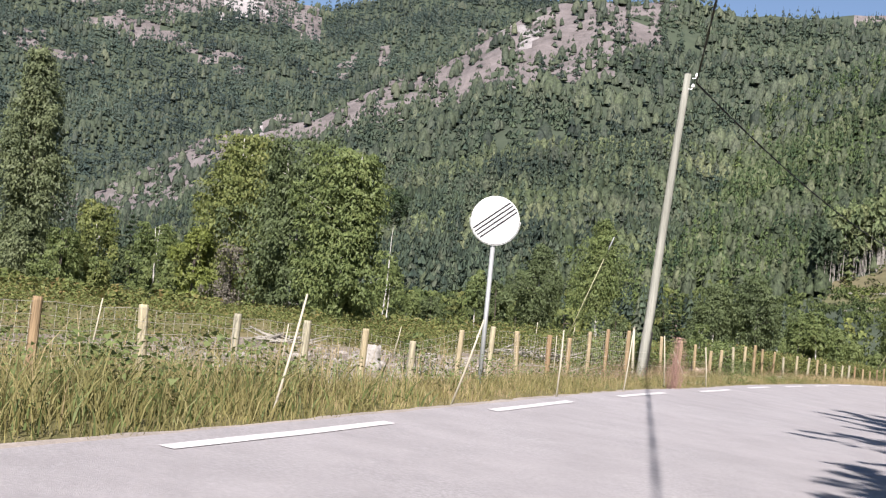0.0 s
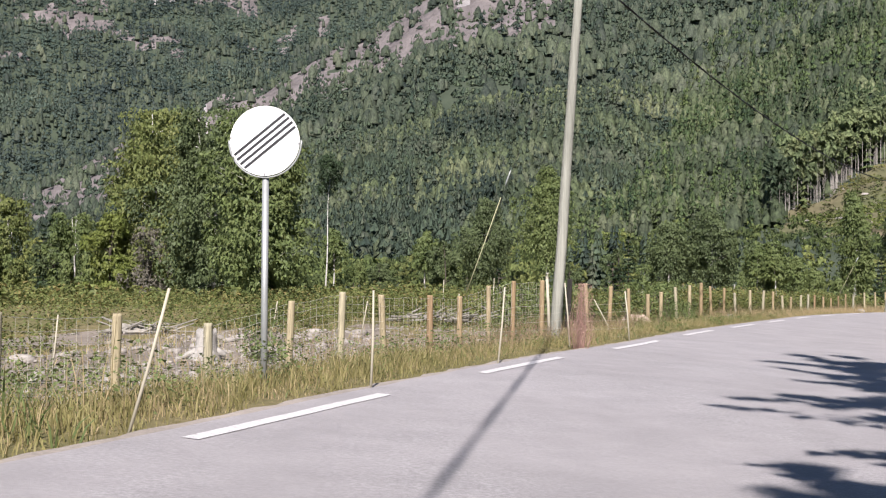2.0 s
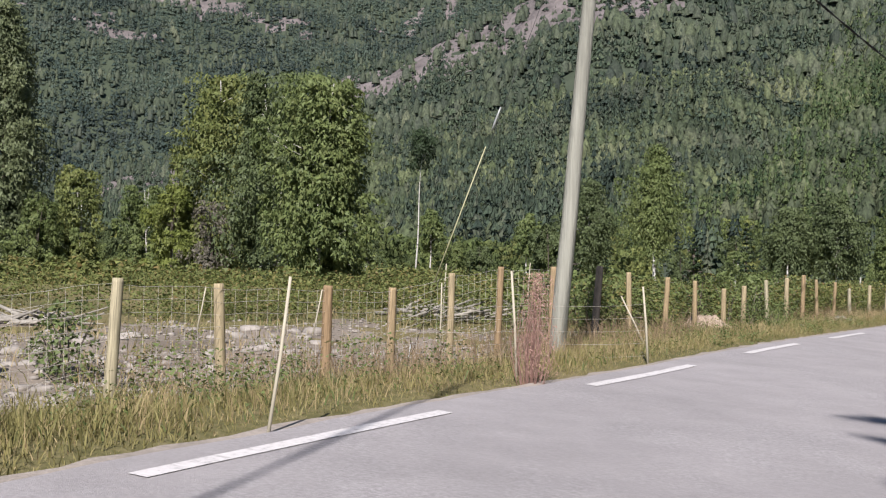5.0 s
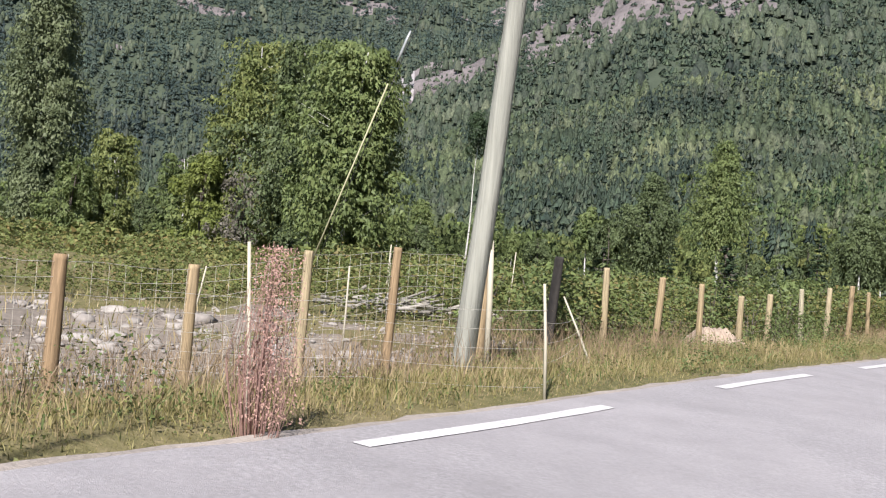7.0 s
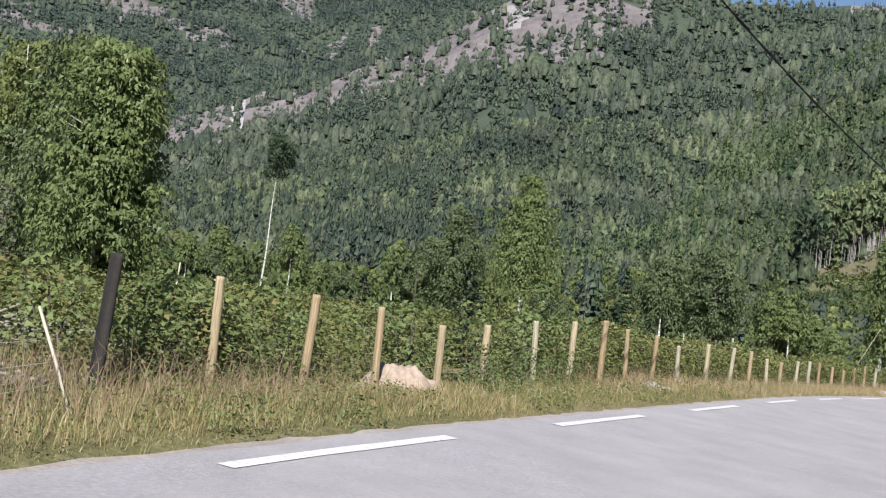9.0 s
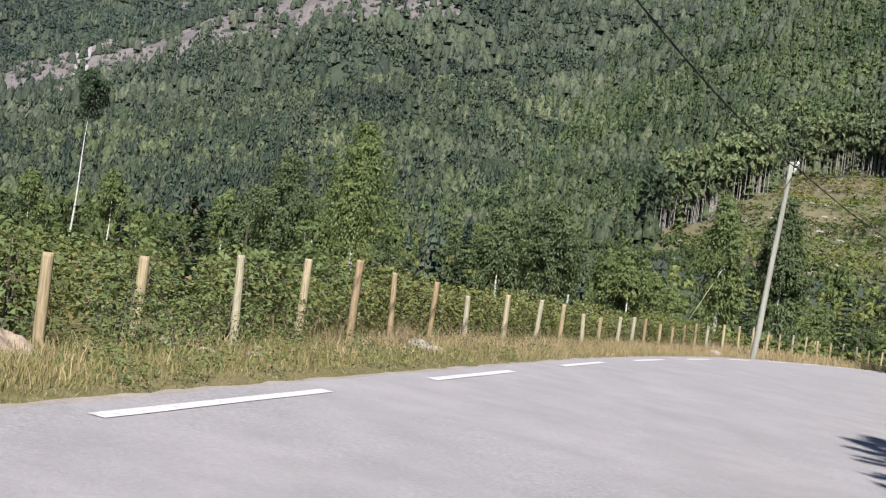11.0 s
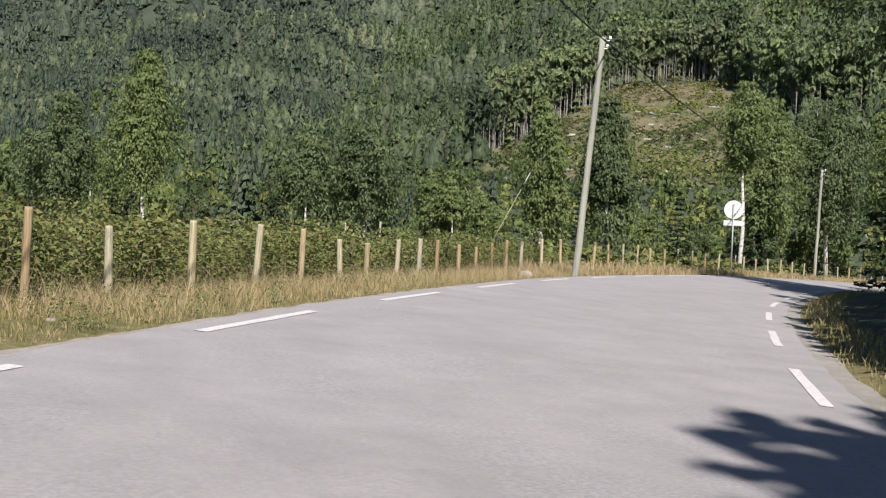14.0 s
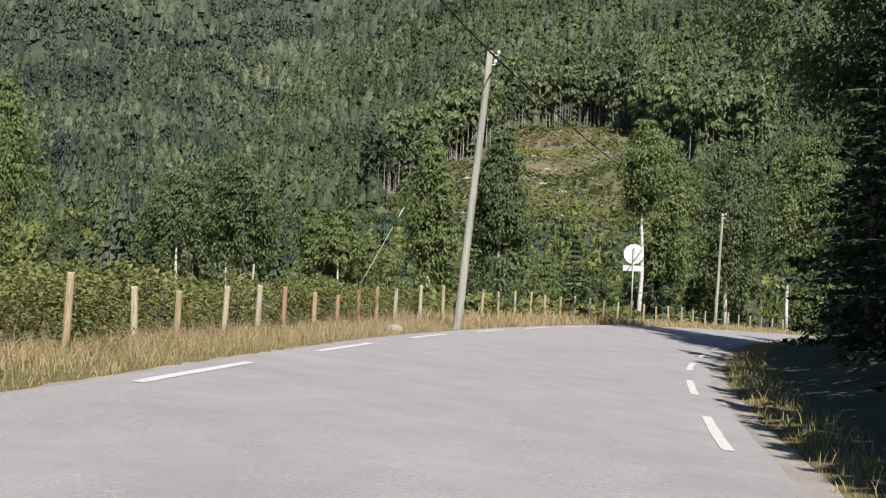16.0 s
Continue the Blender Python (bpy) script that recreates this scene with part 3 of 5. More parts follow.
def card_tree(g, kind, n):
    """Points and triangles of one tree of height 1: a heap of leaf cards, or tiers of drooping boughs."""
    if kind == "spruce":
        v = []
        for k in range(n):
            h = 0.06 + 0.92 * k / n
            rad = 0.165 * (1 - h) ** 0.9 + 0.009
            m = 7 if h < 0.6 else 5
            a = g.uniform(0, 6.28) + 6.283 * np.arange(m) / m + g.uniform(-0.3, 0.3, m)
            q = rad * g.uniform(0.65, 1.25, m)
            w = 0.9 * q * 3.1416 / m
            c, s_ = np.cos(a), np.sin(a)
            top = h + 0.05 * g.uniform(0.8, 1.5, m) + 0.25 / n
            drop = h - 0.04 * g.uniform(0.2, 1.4, m)
            for j in range(m):
                v += [(0.01 * c[j], 0.01 * s_[j], top[j]), (q[j] * c[j] - w[j] * s_[j], q[j] * s_[j] + w[j] * c[j], drop[j] + 0.02), (q[j] * c[j] + w[j] * s_[j], q[j] * s_[j] - w[j] * c[j], drop[j])]
        v += [(0, 0, 1.0), (0.014, 0, 0.86), (-0.01, 0.012, 0.85)]
        v = np.array(v)
        return v, np.arange(len(v)).reshape(-1, 3)
    if kind == "round":
        return crown_blob(g, g.uniform(0.16, 0.24), 0.03, n)
    low, wide, size = {"leafy": (0.08, 0.30, 0.085), "tall": (0.44, 0.115, 0.062)}[kind]
    size = size * (60 / n) ** 0.42
    m = max(5, n // 12)
    hub_u = g.uniform(0.05, 0.97, m)
    hub_a = g.uniform(0, 6.28, m)
    hub_r = wide * np.sin(3.1416 * np.clip(0.14 + 0.82 * hub_u, 0, 0.97)) ** 0.7 * g.uniform(0.25, 0.85, m)
    k = g.integers(0, m, n)
    d = g.normal(0, 1, (n, 3))
    d /= np.linalg.norm(d, axis=1, keepdims=True)
    d[:, 2] = np.abs(d[:, 2]) * 1.0 - 0.25
    lump = wide * 0.42
    c = np.stack([hub_r[k] * np.cos(hub_a[k]), hub_r[k] * np.sin(hub_a[k]), low + (1 - low) * 0.93 * hub_u[k]], -1) + d * lump * [1, 1, 0.75]
    v, f = hanging_cards(g, c, d + [0, 0, 0.15], size * 0.85, 0.45)
    if kind == "tall":
        t = []
        for a in (0.0, 2.1, 4.2):
            x, y = 0.0055 * math.cos(a), 0.0055 * math.sin(a)
            t += [(-x, -y, -0.02), (x, y, -0.02), (0, 0, 0.85)]
        f = np.concatenate([f, len(v) + np.arange(9).reshape(-1, 3)])
        v = np.concatenate([v, np.array(t)])
    return v, f


def stamp(protos, places, sizes, widths, spins, which):
    vs, fs, ts, base = [], [], [], 0
    tint = np.clip(0.5 + 0.4 * wave(places[:, 0], places[:, 1], 95, 411) + 0.2 * wave(places[:, 0], places[:, 1], 33, 412) + np.random.default_rng(len(places)).uniform(-0.33, 0.33, len(places)), 0, 1)
    for k, (v, f) in enumerate(protos):
        sel = np.where(which == k)[0]
        if not len(sel):
            continue
        c, s_ = np.cos(spins[sel])[:, None], np.sin(spins[sel])[:, None]
        w, h = widths[sel][:, None], sizes[sel][:, None]
        x = (v[None, :, 0] * c - v[None, :, 1] * s_) * w + places[sel, 0][:, None]
        y = (v[None, :, 0] * s_ + v[None, :, 1] * c) * w + places[sel, 1][:, None]
        z = v[None, :, 2] * h + places[sel, 2][:, None]
        vs.append(np.stack([x, y, z], -1).reshape(-1, 3))
        ts.append(np.repeat(tint[sel], len(v)))
        fs.append((f[None] + (np.arange(len(sel)) * len(v))[:, None, None] + base).reshape(-1, 3))
        base += len(sel) * len(v)
    return np.concatenate(vs), np.concatenate(fs), np.concatenate(ts)


def build_woods(name, label, r0, r1, a0, a1, area, size, keep, seed, detail, share, mats):
    g = np.random.default_rng(seed)
    n = int(0.5 * math.radians(a1 - a0) * (r1**2 - r0**2) / area)
    r = np.sqrt(g.uniform(r0**2, r1**2, n))
    az = g.uniform(a0, a1, n)
    x, y = ORIGIN[0] + r * np.sin(np.radians(az)), ORIGIN[1] + r * np.cos(np.radians(az))
    z = heights(x, y)
    ok = keep(x, y, z, r, az) > 0.5
    x, y, z, r, az = x[ok], y[ok], z[ok], r[ok], az[ok]
    n = len(x)
    mixn = wave(x, y, 130, seed + 1) * 0.35 + wave(x, y, 40, seed + 2) * 0.2 + g.uniform(-0.5, 0.5, n)
    conifer = mixn + share(x, y, r, az) > 0.5
    for kind, sel, m, d in (("spruce", conifer, mats[1], detail[0]), ("leafy", ~conifer, mats[0], detail[1])):
        protos = [card_tree(g, "round" if kind == "leafy" and r0 > 200 else kind, d) for _ in range(7)]
        k = int(sel.sum())
        if not k:
            continue
        h = size[0 if kind == "spruce" else 1] * g.uniform(0.6, 1.35, k) * (1.3 if r0 > 200 else 1.0)
        w = h * g.uniform(0.8, 1.2, k) * (1.0 if kind == "spruce" else 1.15)
        v, f, t = stamp(protos, np.stack([x[sel], y[sel], z[sel] - (0.15 * h if kind == "leafy" else 0.3)], -1), h, w, g.uniform(0, 6.28, k), g.integers(0, 7, k))
        tagged(new(name[kind], np_mesh(name[kind], v, f, m, kind == "leafy" and r0 > 200, t)), label[kind], "forest", kind="stuff")


FAR_NAMES = {"spruce": "distant_spruce_forest", "leafy": "distant_birch_forest"}
HILL_NAMES = {"spruce": "hillside_spruce_forest", "leafy": "hillside_birch_forest"}
FAR_LABEL = {"spruce": "dark green spruce forest covering the far mountain, tinted blue for haze", "leafy": "grey-green broadleaf forest on the far mountain"}
HILL_LABEL = {"spruce": "dark green spruces mixed into the wooded hillside", "leafy": "mid-green broadleaf trees covering the hillside"}

def on_hill(x, y, r, az):
    return hill(r, az, CREST_C, 150, C_R, 1.5) > hill(r, az, CREST_B, 220, B_R, B_POWER)


def some_conifers(x, y, r, az):
    return -0.05 + 0.35 * smooth(0.2, 0.9, wave(x, y, 210, 61))


BOTH = (M_FARLEAF, M_FARNEEDLE)
NEARHILL = (M_HILLLEAF, M_HILLNEEDLE)

def open_rock(x, y, r, az):
    return ~cliff(x, y, r, az) | (wave(x, y, 18, 63) + 0.6 * wave(x, y, 7, 64) > 0.32)


build_woods(FAR_NAMES, FAR_LABEL, 1240, 2330, -33, 7, 54, (15.5, 11), lambda x, y, z, r, az: open_rock(x, y, r, az), 101, (3, 0), lambda x, y, r, az: 0.8 + 0 * x, (M_FARLEAF, M_HAZENEEDLE))
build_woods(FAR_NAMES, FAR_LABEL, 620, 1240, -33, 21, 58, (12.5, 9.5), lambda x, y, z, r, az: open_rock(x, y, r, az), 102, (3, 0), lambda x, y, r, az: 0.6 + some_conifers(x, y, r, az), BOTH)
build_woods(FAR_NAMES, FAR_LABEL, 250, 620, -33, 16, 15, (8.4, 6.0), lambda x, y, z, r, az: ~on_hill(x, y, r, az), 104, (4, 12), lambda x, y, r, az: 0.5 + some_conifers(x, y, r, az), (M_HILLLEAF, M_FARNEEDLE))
build_woods(HILL_NAMES, HILL_LABEL, 260, 400, -4, 46, 9.5, (6.8, 5.0), lambda x, y, z, r, az: on_hill(x, y, r, az) & (clearing(x, y, z) < 0.5), 103, (6, 26), lambda x, y, r, az: 0.44 + some_conifers(x, y, r, az), NEARHILL)
build_woods(HILL_NAMES, HILL_LABEL, 400, 800, -4, 46, 13, (8.4, 6.0), lambda x, y, z, r, az: on_hill(x, y, r, az) & (clearing(x, y, z) < 0.5), 106, (4, 12), lambda x, y, r, az: 0.5 + some_conifers(x, y, r, az), NEARHILL)
build_woods(HILL_NAMES, HILL_LABEL, 128, 265, -33, 46, 19, (7.5, 5.4), lambda x, y, z, r, az: clearing(x, y, z) < 0.5, 105, (9, 66), lambda x, y, r, az: -0.2 + 0 * x, (M_LOWLEAF, M_FARNEEDLE))


def build_tall_stand():
    """Tall slender trees with bare trunks along the top of the felled slope."""
    g = np.random.default_rng(131)
    n = 52000
    r, az = np.sqrt(g.uniform(200**2, 560**2, n)), g.uniform(8, 40, n)
    x, y = ORIGIN[0] + r * np.sin(np.radians(az)), ORIGIN[1] + r * np.cos(np.radians(az))
    z = heights(x, y)
    dx, dy = x - BEND[0], y - BEND[1]
    d = np.hypot(dx, dy)
    a, el = np.degrees(np.arctan2(dx, dy)), np.degrees(np.arctan2(z - BEND[2], d))
    top = np.interp(a, [13, 15, 17, 20, 22, 25, 27.5, 29.5, 34], [2.6, 3.2, 4.0, 6.0, 6.9, 7.2, 6.6, 5.5, 5.5])
    ok = (clearing(x, y, z) < 0.5) & (el > top - 0.1) & (el < top + 1.0 + 0.8 * wave(x, y, 40, 133)) & (a > 14.5) & (a < 33)
    x, y, z = x[ok], y[ok], z[ok]
    n = len(x)
    protos = [card_tree(g, "tall", 44) for _ in range(8)]
    h = 14.5 * g.uniform(0.6, 1.25, n)
    v, f, t = stamp(protos, np.stack([x, y, z], -1), h, h * g.uniform(0.9, 1.2, n), g.uniform(0, 6.28, n), g.integers(0, 8, n))
    ob = new("tall_pine_stand", np_mesh("tall_pine_stand", v, f, M_STAND, False, t))
    tagged(ob, "stand of tall slender trees with bare trunks above the felled slope", "forest", kind="stuff")
    me = ob.data
    me.materials.append(M_GREYBARK)
    slot = np.zeros(len(f), np.int32)
    per = len(protos[0][1])
    slot[np.arange(len(f)) % per >= per - 3] = 1
    me.polygons.foreach_set("material_index", slot)
    me.polygons.foreach_set("use_smooth", slot == 0)


build_tall_stand()


def build_clearing_growth():
    g = np.random.default_rng(151)
    n = 16000
    r, az = np.sqrt(g.uniform(160**2, 480**2, n)), g.uniform(12, 34, n)
    x, y = ORIGIN[0] + r * np.sin(np.radians(az)), ORIGIN[1] + r * np.cos(np.radians(az))
    z = heights(x, y)
    ok = (clearing(x, y, z) > 0.5) & (wave(x, y, 22, 152) + g.uniform(-0.5, 0.5, n) > -0.5)
    x, y, z = x[ok], y[ok], z[ok]
    n = len(x)
    protos = [card_tree(g, "leafy", 20) for _ in range(4)]
    h = 1.3 * g.uniform(0.4, 2.0, n)
    v, f, t = stamp(protos, np.stack([x, y, z - 0.1], -1), h, h * 1.8, g.uniform(0, 6.28, n), g.integers(0, 4, n))
    tagged(new("felled_slope_scrub", np_mesh("felled_slope_scrub", v, f, M_SCRUB, False, t)), "low green scrub on the felled slope", "undergrowth", kind="stuff")
    m = 260
    k = g.integers(0, n, m)
    p = np.stack([x[k] + g.uniform(-5, 5, m), y[k] + g.uniform(-5, 5, m)], -1)
    zz = heights(p[:, 0], p[:, 1])
    c, fz = [], []
    for q, w, kk in zip(p, zz, range(m)):
        a, l, wd = g.uniform(0, 3.14), g.uniform(0.5, 2.2), g.uniform(0.15, 0.6)
        e = np.array([math.cos(a), math.sin(a), 0]) * l / 2
        d = np.array([-math.sin(a), math.cos(a), 0]) * wd / 2
        o = np.array([q[0], q[1], w])
        hgt = np.array([0, 0, wd * g.uniform(0.5, 1.0)])
        b = len(c)
        c += [o - e - d, o + e - d, o + e + d, o - e + d, o - e * 0.6 + hgt, o + e * 0.7 + hgt]
        fz += [(b, b + 1, b + 5), (b, b + 5, b + 4), (b + 2, b + 3, b + 4), (b + 2, b + 4, b + 5), (b + 1, b + 2, b + 5), (b + 3, b, b + 4)]
    tagged(new("felled_slope_debris", np_mesh("felled_slope_debris", np.array(c), np.array(fz), M_STONE)), "pale stumps, logs and stones on the felled slope", "debris", kind="stuff")


build_clearing_growth()

# ---- poles, cable and signs ----
def insulator(x, y, z, parent):
    bm = bmesh.new()
    tube(bm, [(x - 0.10, y, z), (x - 0.02, y, z), (x, y, z + 0.05)], [0.012, 0.012, 0.012], 6)
    tube(bm, [(x, y, z + 0.03), (x, y, z + 0.06), (x, y, z + 0.10), (x, y, z + 0.13)], [0.02, 0.042, 0.036, 0.02], 10)
    part("insulator", bm, M_WHITE, parent, "white porcelain insulator on an iron hook")


def power_pole(base, top, r0, r1):
    d = Vector(top) - Vector(base)
    ob = empty("utility_pole", *base)
    tagged(ob, "leaning weathered grey wooden utility pole beside the road", "utility pole", "power line poles")
    g = random.Random(int(base[0] * 10))
    pts = [d * k / 8 + Vector((g.uniform(-0.015, 0.015), g.uniform(-0.015, 0.015), 0)) * (0 < k < 8) for k in range(9)]
    pts = [(-d * 0.06)] + pts
    tube_part("shaft", pts, [r0 * 1.03] + [r0 + (r1 - r0) * k / 8 for k in range(9)], M_POLE, ob, 16)
    bm = bmesh.new()
    tube(bm, [d + Vector((0, 0, 0.005)), d + Vector((0, 0, 0.02))], [r1 * 1.08, r1 * 0.9], 16)
    part("top_cap", bm, M_BLACK, ob, "thin dark cap")
    for k, f in enumerate((0.955, 0.99)):
        p = d * f
        insulator(p.x + 0.15 + 0.05 * k, p.y - 0.05, p.z - 0.03, ob)
    return ob


P1B, P1T = (3.99, 28.05, -0.32), (4.47, 28.05, 7.02)
P2B, P2T = (24.05, 65.0, -0.42), (24.5, 64.85, 6.1)
P3B, P3T = (54.84, 104.9, -1.7), (55.0, 104.8, 5.45)
power_pole(P1B, P1T, 0.112, 0.078)
power_pole(P2B, P2T, 0.105, 0.075)
power_pole(P3B, P3T, 0.11, 0.08)


def hang(a, b, sag, n=24):
    a, b = Vector(a), Vector(b)
    return [a.lerp(b, k / n) - Vector((0, 0, 4 * sag * (k / n) * (1 - k / n))) for k in range(n + 1)]


def build_cable():
    ob = empty("overhead_cable", P1T[0] + 0.2, P1T[1], P1T[2] - 0.2)
    tagged(ob, "black twisted overhead cable strung between the poles", "cable")
    o = Vector(ob.location)
    a, b, c = Vector(P1T) + Vector((0.2, -0.05, -0.2)), Vector(P2T) + Vector((0.2, -0.05, -0.2)), Vector(P3T) + Vector((0.2, -0.05, -0.2))
    back = Vector((-3.65, -32.0, 7.6))
    for p, q, sag in ((back, a, 0.55), (a, b, 0.8), (b, c, 0.9)):
        pts = [v - o for v in hang(p, q, sag, 60)]
        bm = bmesh.new()
        for ph in (0.0, 3.14):
            tw = [v + 0.012 * Vector((math.cos(ph + k * 1.3), 0, math.sin(ph + k * 1.3))) for k, v in enumerate(pts)]
            tube(bm, tw, [0.014] * len(tw), 5)
        part("span", bm, M_CABLE, ob)


build_cable()


def guy_wire(foot, top, share, tube_r):
    """A stay from the pole to the ground, its lower part in a pale cover."""
    ob = empty("guy_wire", *foot)
    tagged(ob, "steel guy wire with a pale yellow cover, staying the pole", "guy wire", "pole stays")
    d = Vector(top) - Vector(foot)
    tube_part("wire", [(0, 0, -0.2), tuple(d)], [0.004, 0.004], M_CABLE, ob, 6)
    tube_part("cover", [tuple(d * 0.15), tuple(d * share * 0.6), tuple(d * share)], [tube_r, tube_r, tube_r], M_COVER, ob, 8, "pale cover tube")
    bm = bmesh.new()
    tube(bm, [d * (share + 0.03), d * (share + 0.045), d * (share + 0.06), d * (share + 0.075)], [0.010, 0.016, 0.016, 0.010], 8)
    part("insulator", bm, M_STEEL, ob, "grey egg insulator")
    tube_part("anchor_rod", [(0, 0, -0.3), tuple(d * 0.03)], [0.012, 0.012], M_STEEL, ob, 6)
    return ob


guy_wire((1.93, 28.54, -0.35), (4.45, 28.15, 6.75), 0.412, 0.0085)
guy_wire((20.9, 63.9, -0.45), (24.42, 64.9, 5.8), 0.36, 0.008)


def disc(bm, diam, depth, y, z, seg=56):
    r = bmesh.ops.create_cone(bm, segments=seg, radius1=diam / 2, radius2=diam / 2, depth=depth, cap_ends=True, matrix=pose(0, y, z, 90))
    rim = [e for e in {e for v in r["verts"] for e in v.link_edges} if len(e.link_faces) == 2 and any(len(f.verts) > 4 for f in e.link_faces)]
    bmesh.ops.bevel(bm, geom=rim, offset=0.002, segments=1, affect="EDGES")
    return bm


def hoop(bm, radius, y, z, a0, a1, r=0.008, n=28):
    pts = [(radius * math.cos(a0 + (a1 - a0) * k / n), y, z + radius * math.sin(a0 + (a1 - a0) * k / n)) for k in range(n + 1)]
    return tube(bm, pts, [r] * (n + 1), 6)


def end_sign(x, y, face_az, plate_z, diam):
    z = zat(x, y)
    ob = empty("road_sign", x, y, z, 0, 0, -face_az)
    tagged(ob, "round white sign with four black diagonal bars, galvanised post", "road sign")
    c = plate_z - z
    post = tube_part("post", [(0.0, 0, -0.35), (0.0, 0, c - diam * 0.47)], [0.03, 0.03], M_STEEL, ob, 14)
    tube_part("post_cap", [(0, 0, c - diam * 0.47), (0, 0, c - diam * 0.40)], [0.033, 0.026], M_STEEL, post, 14)
    part("plate", disc(bmesh.new(), diam, 0.008, -0.05, c), M_SIGN, ob, "white reflective plate")
    part("rim", hoop(bmesh.new(), diam / 2 + 0.012, -0.035, c, math.pi * 1.0 - 0.02, math.pi * 2 + 0.02, 0.009), M_STEEL, ob, "steel hoop round the lower half")
    tilt = radians(39.5)
    for k in range(4):
        off = (k - 1.5) * 0.049 * diam / 0.62
        half = math.sqrt((diam / 2 - 0.012) ** 2 - off**2)
        bm = bmesh.new()
        box(bm, -half, -0.0585, -0.0115, half, -0.0545, 0.0115)
        bmesh.ops.transform(bm, matrix=Matrix.Translation((off * math.sin(tilt), 0, c - off * math.cos(tilt))) @ Matrix.Rotation(-tilt, 4, "Y"), verts=bm.verts)
        part("bar", bm, M_BLACK, ob, "black diagonal bar")
    for bx, bz in ((-diam * 0.485, 0.03), (diam * 0.485, -0.02), (0, -diam * 0.47)):
        part("bolt", tube(bmesh.new(), [(bx, -0.045, c + bz), (bx, -0.062, c + bz)], [0.010, 0.009], 8), M_STEEL, ob)
    return ob


end_sign(0.2, 15.58, 3.0, 2.17, 0.62)


def blank_sign(x, y, face_az, plate_z, diam):
    """The back of a round sign with an oblong plate under it."""
    z = zat(x, y)
    ob = empty("road_sign", x, y, z, 0, 0, -face_az)
    tagged(ob, "round pale road sign with an oblong plate, seen from behind", "road sign")
    c = plate_z - z
    tube_part("post", [(0, -0.06, -0.3), (0, -0.06, c + diam * 0.3)], [0.036, 0.036], M_STEEL, ob, 12)
    part("plate", disc(bmesh.new(), diam, 0.01, 0.0, c), M_GREYBACK, ob, "pale grey plate back")
    part("lower_plate", box(bmesh.new(), -diam * 0.5, -0.006, c - diam * 0.86, diam * 0.5, 0.006, c - diam * 0.58, 0.002), M_GREYBACK, ob, "pale oblong plate back")
    for h in (0.25, -0.25, -0.72):
        part("clamp", box(bmesh.new(), -0.06, -0.05, c + h * diam - 0.02, 0.06, -0.006, c + h * diam + 0.02), M_STEEL, ob)
    return ob


blank_sign(40.7, 88.7, 26.0, 2.16, 0.92)


# ---- fence ----
POSTS = [(28.4, 0.72), (30.0, 0.7), (31.7, 0.7), (33.4, 0.66), (35.1, 0.66), (36.8, 0.64), (38.5, 0.62), (40.2, 0.57), (41.95, 0.43), (43.8, 0.66), (45.2, 0.77), (46.6, 0.73), (48.3, 0.72), (49.7, 0.70), (51.2, 0.88), (52.6, 0.98),
         (54.4, 1.01), (57.5, 0.97), (59.05, 0.91), (60.5, 0.86), (61.95, 0.72), (63.4, 0.78), (65.5, 0.92), (67.2, 0.99), (68.95, 1.08), (70.5, 0.98), (72.0, 0.93), (73.6, 0.77), (75.6, 0.88), (77.7, 0.88),
         (79.6, 0.85), (81.6, 0.70), (83.0, 0.65), (84.9, 0.74), (86.6, 0.78), (88.1, 0.77), (90.0, 0.69), (91.6, 0.64), (93.1, 0.76), (94.4, 0.88), (95.9, 0.87), (98.2, 1.0)]
POSTS += [(100.5 + 2.15 * k, 1.05 + 0.05 * math.sin(k * 1.7)) for k in range(26)]


def fence_offset(s):
    return float(np.interp(s, [38, 50, 56.5, 59, 62, 70, 75, 85, 92, 100, 140], [-2.95, -2.95, -2.85, -2.72, -2.45, -2.5, -2.2, -2.2, -2.4, -2.4, -2.4]))


def edge_z(s):
    x, y = along(np.array([s]), 0.0)
    return float(plane_z(x, y)[0])


def post_mesh(seed, height=1.25, r=0.048):
    g = random.Random(seed)
    bm = bmesh.new()
    lean = (g.uniform(-0.02, 0.02), g.uniform(-0.02, 0.02))
    n = 10
    rings = []
    for k, (h, q) in enumerate(((0, 1.05), (0.5, 1.02), (0.97, 0.97), (1.0, 0.88))):
        rings.append([bm.verts.new((lean[0] * h + r * q * math.cos(6.283 * s / n) * g.uniform(0.94, 1.06), lean[1] * h + r * q * math.sin(6.283 * s / n) * g.uniform(0.94, 1.06), h * height)) for s in range(n)])
    for a, b in zip(rings, rings[1:]):
        for s in range(n):
            bm.faces.new((a[s], a[(s + 1) % n], b[(s + 1) % n], b[s])).smooth = True
    bm.faces.new(rings[-1])
    me = bpy.data.meshes.new("post")
    bm.to_mesh(me)
    bm.free()
    me.materials.append(M_POST)
    return me


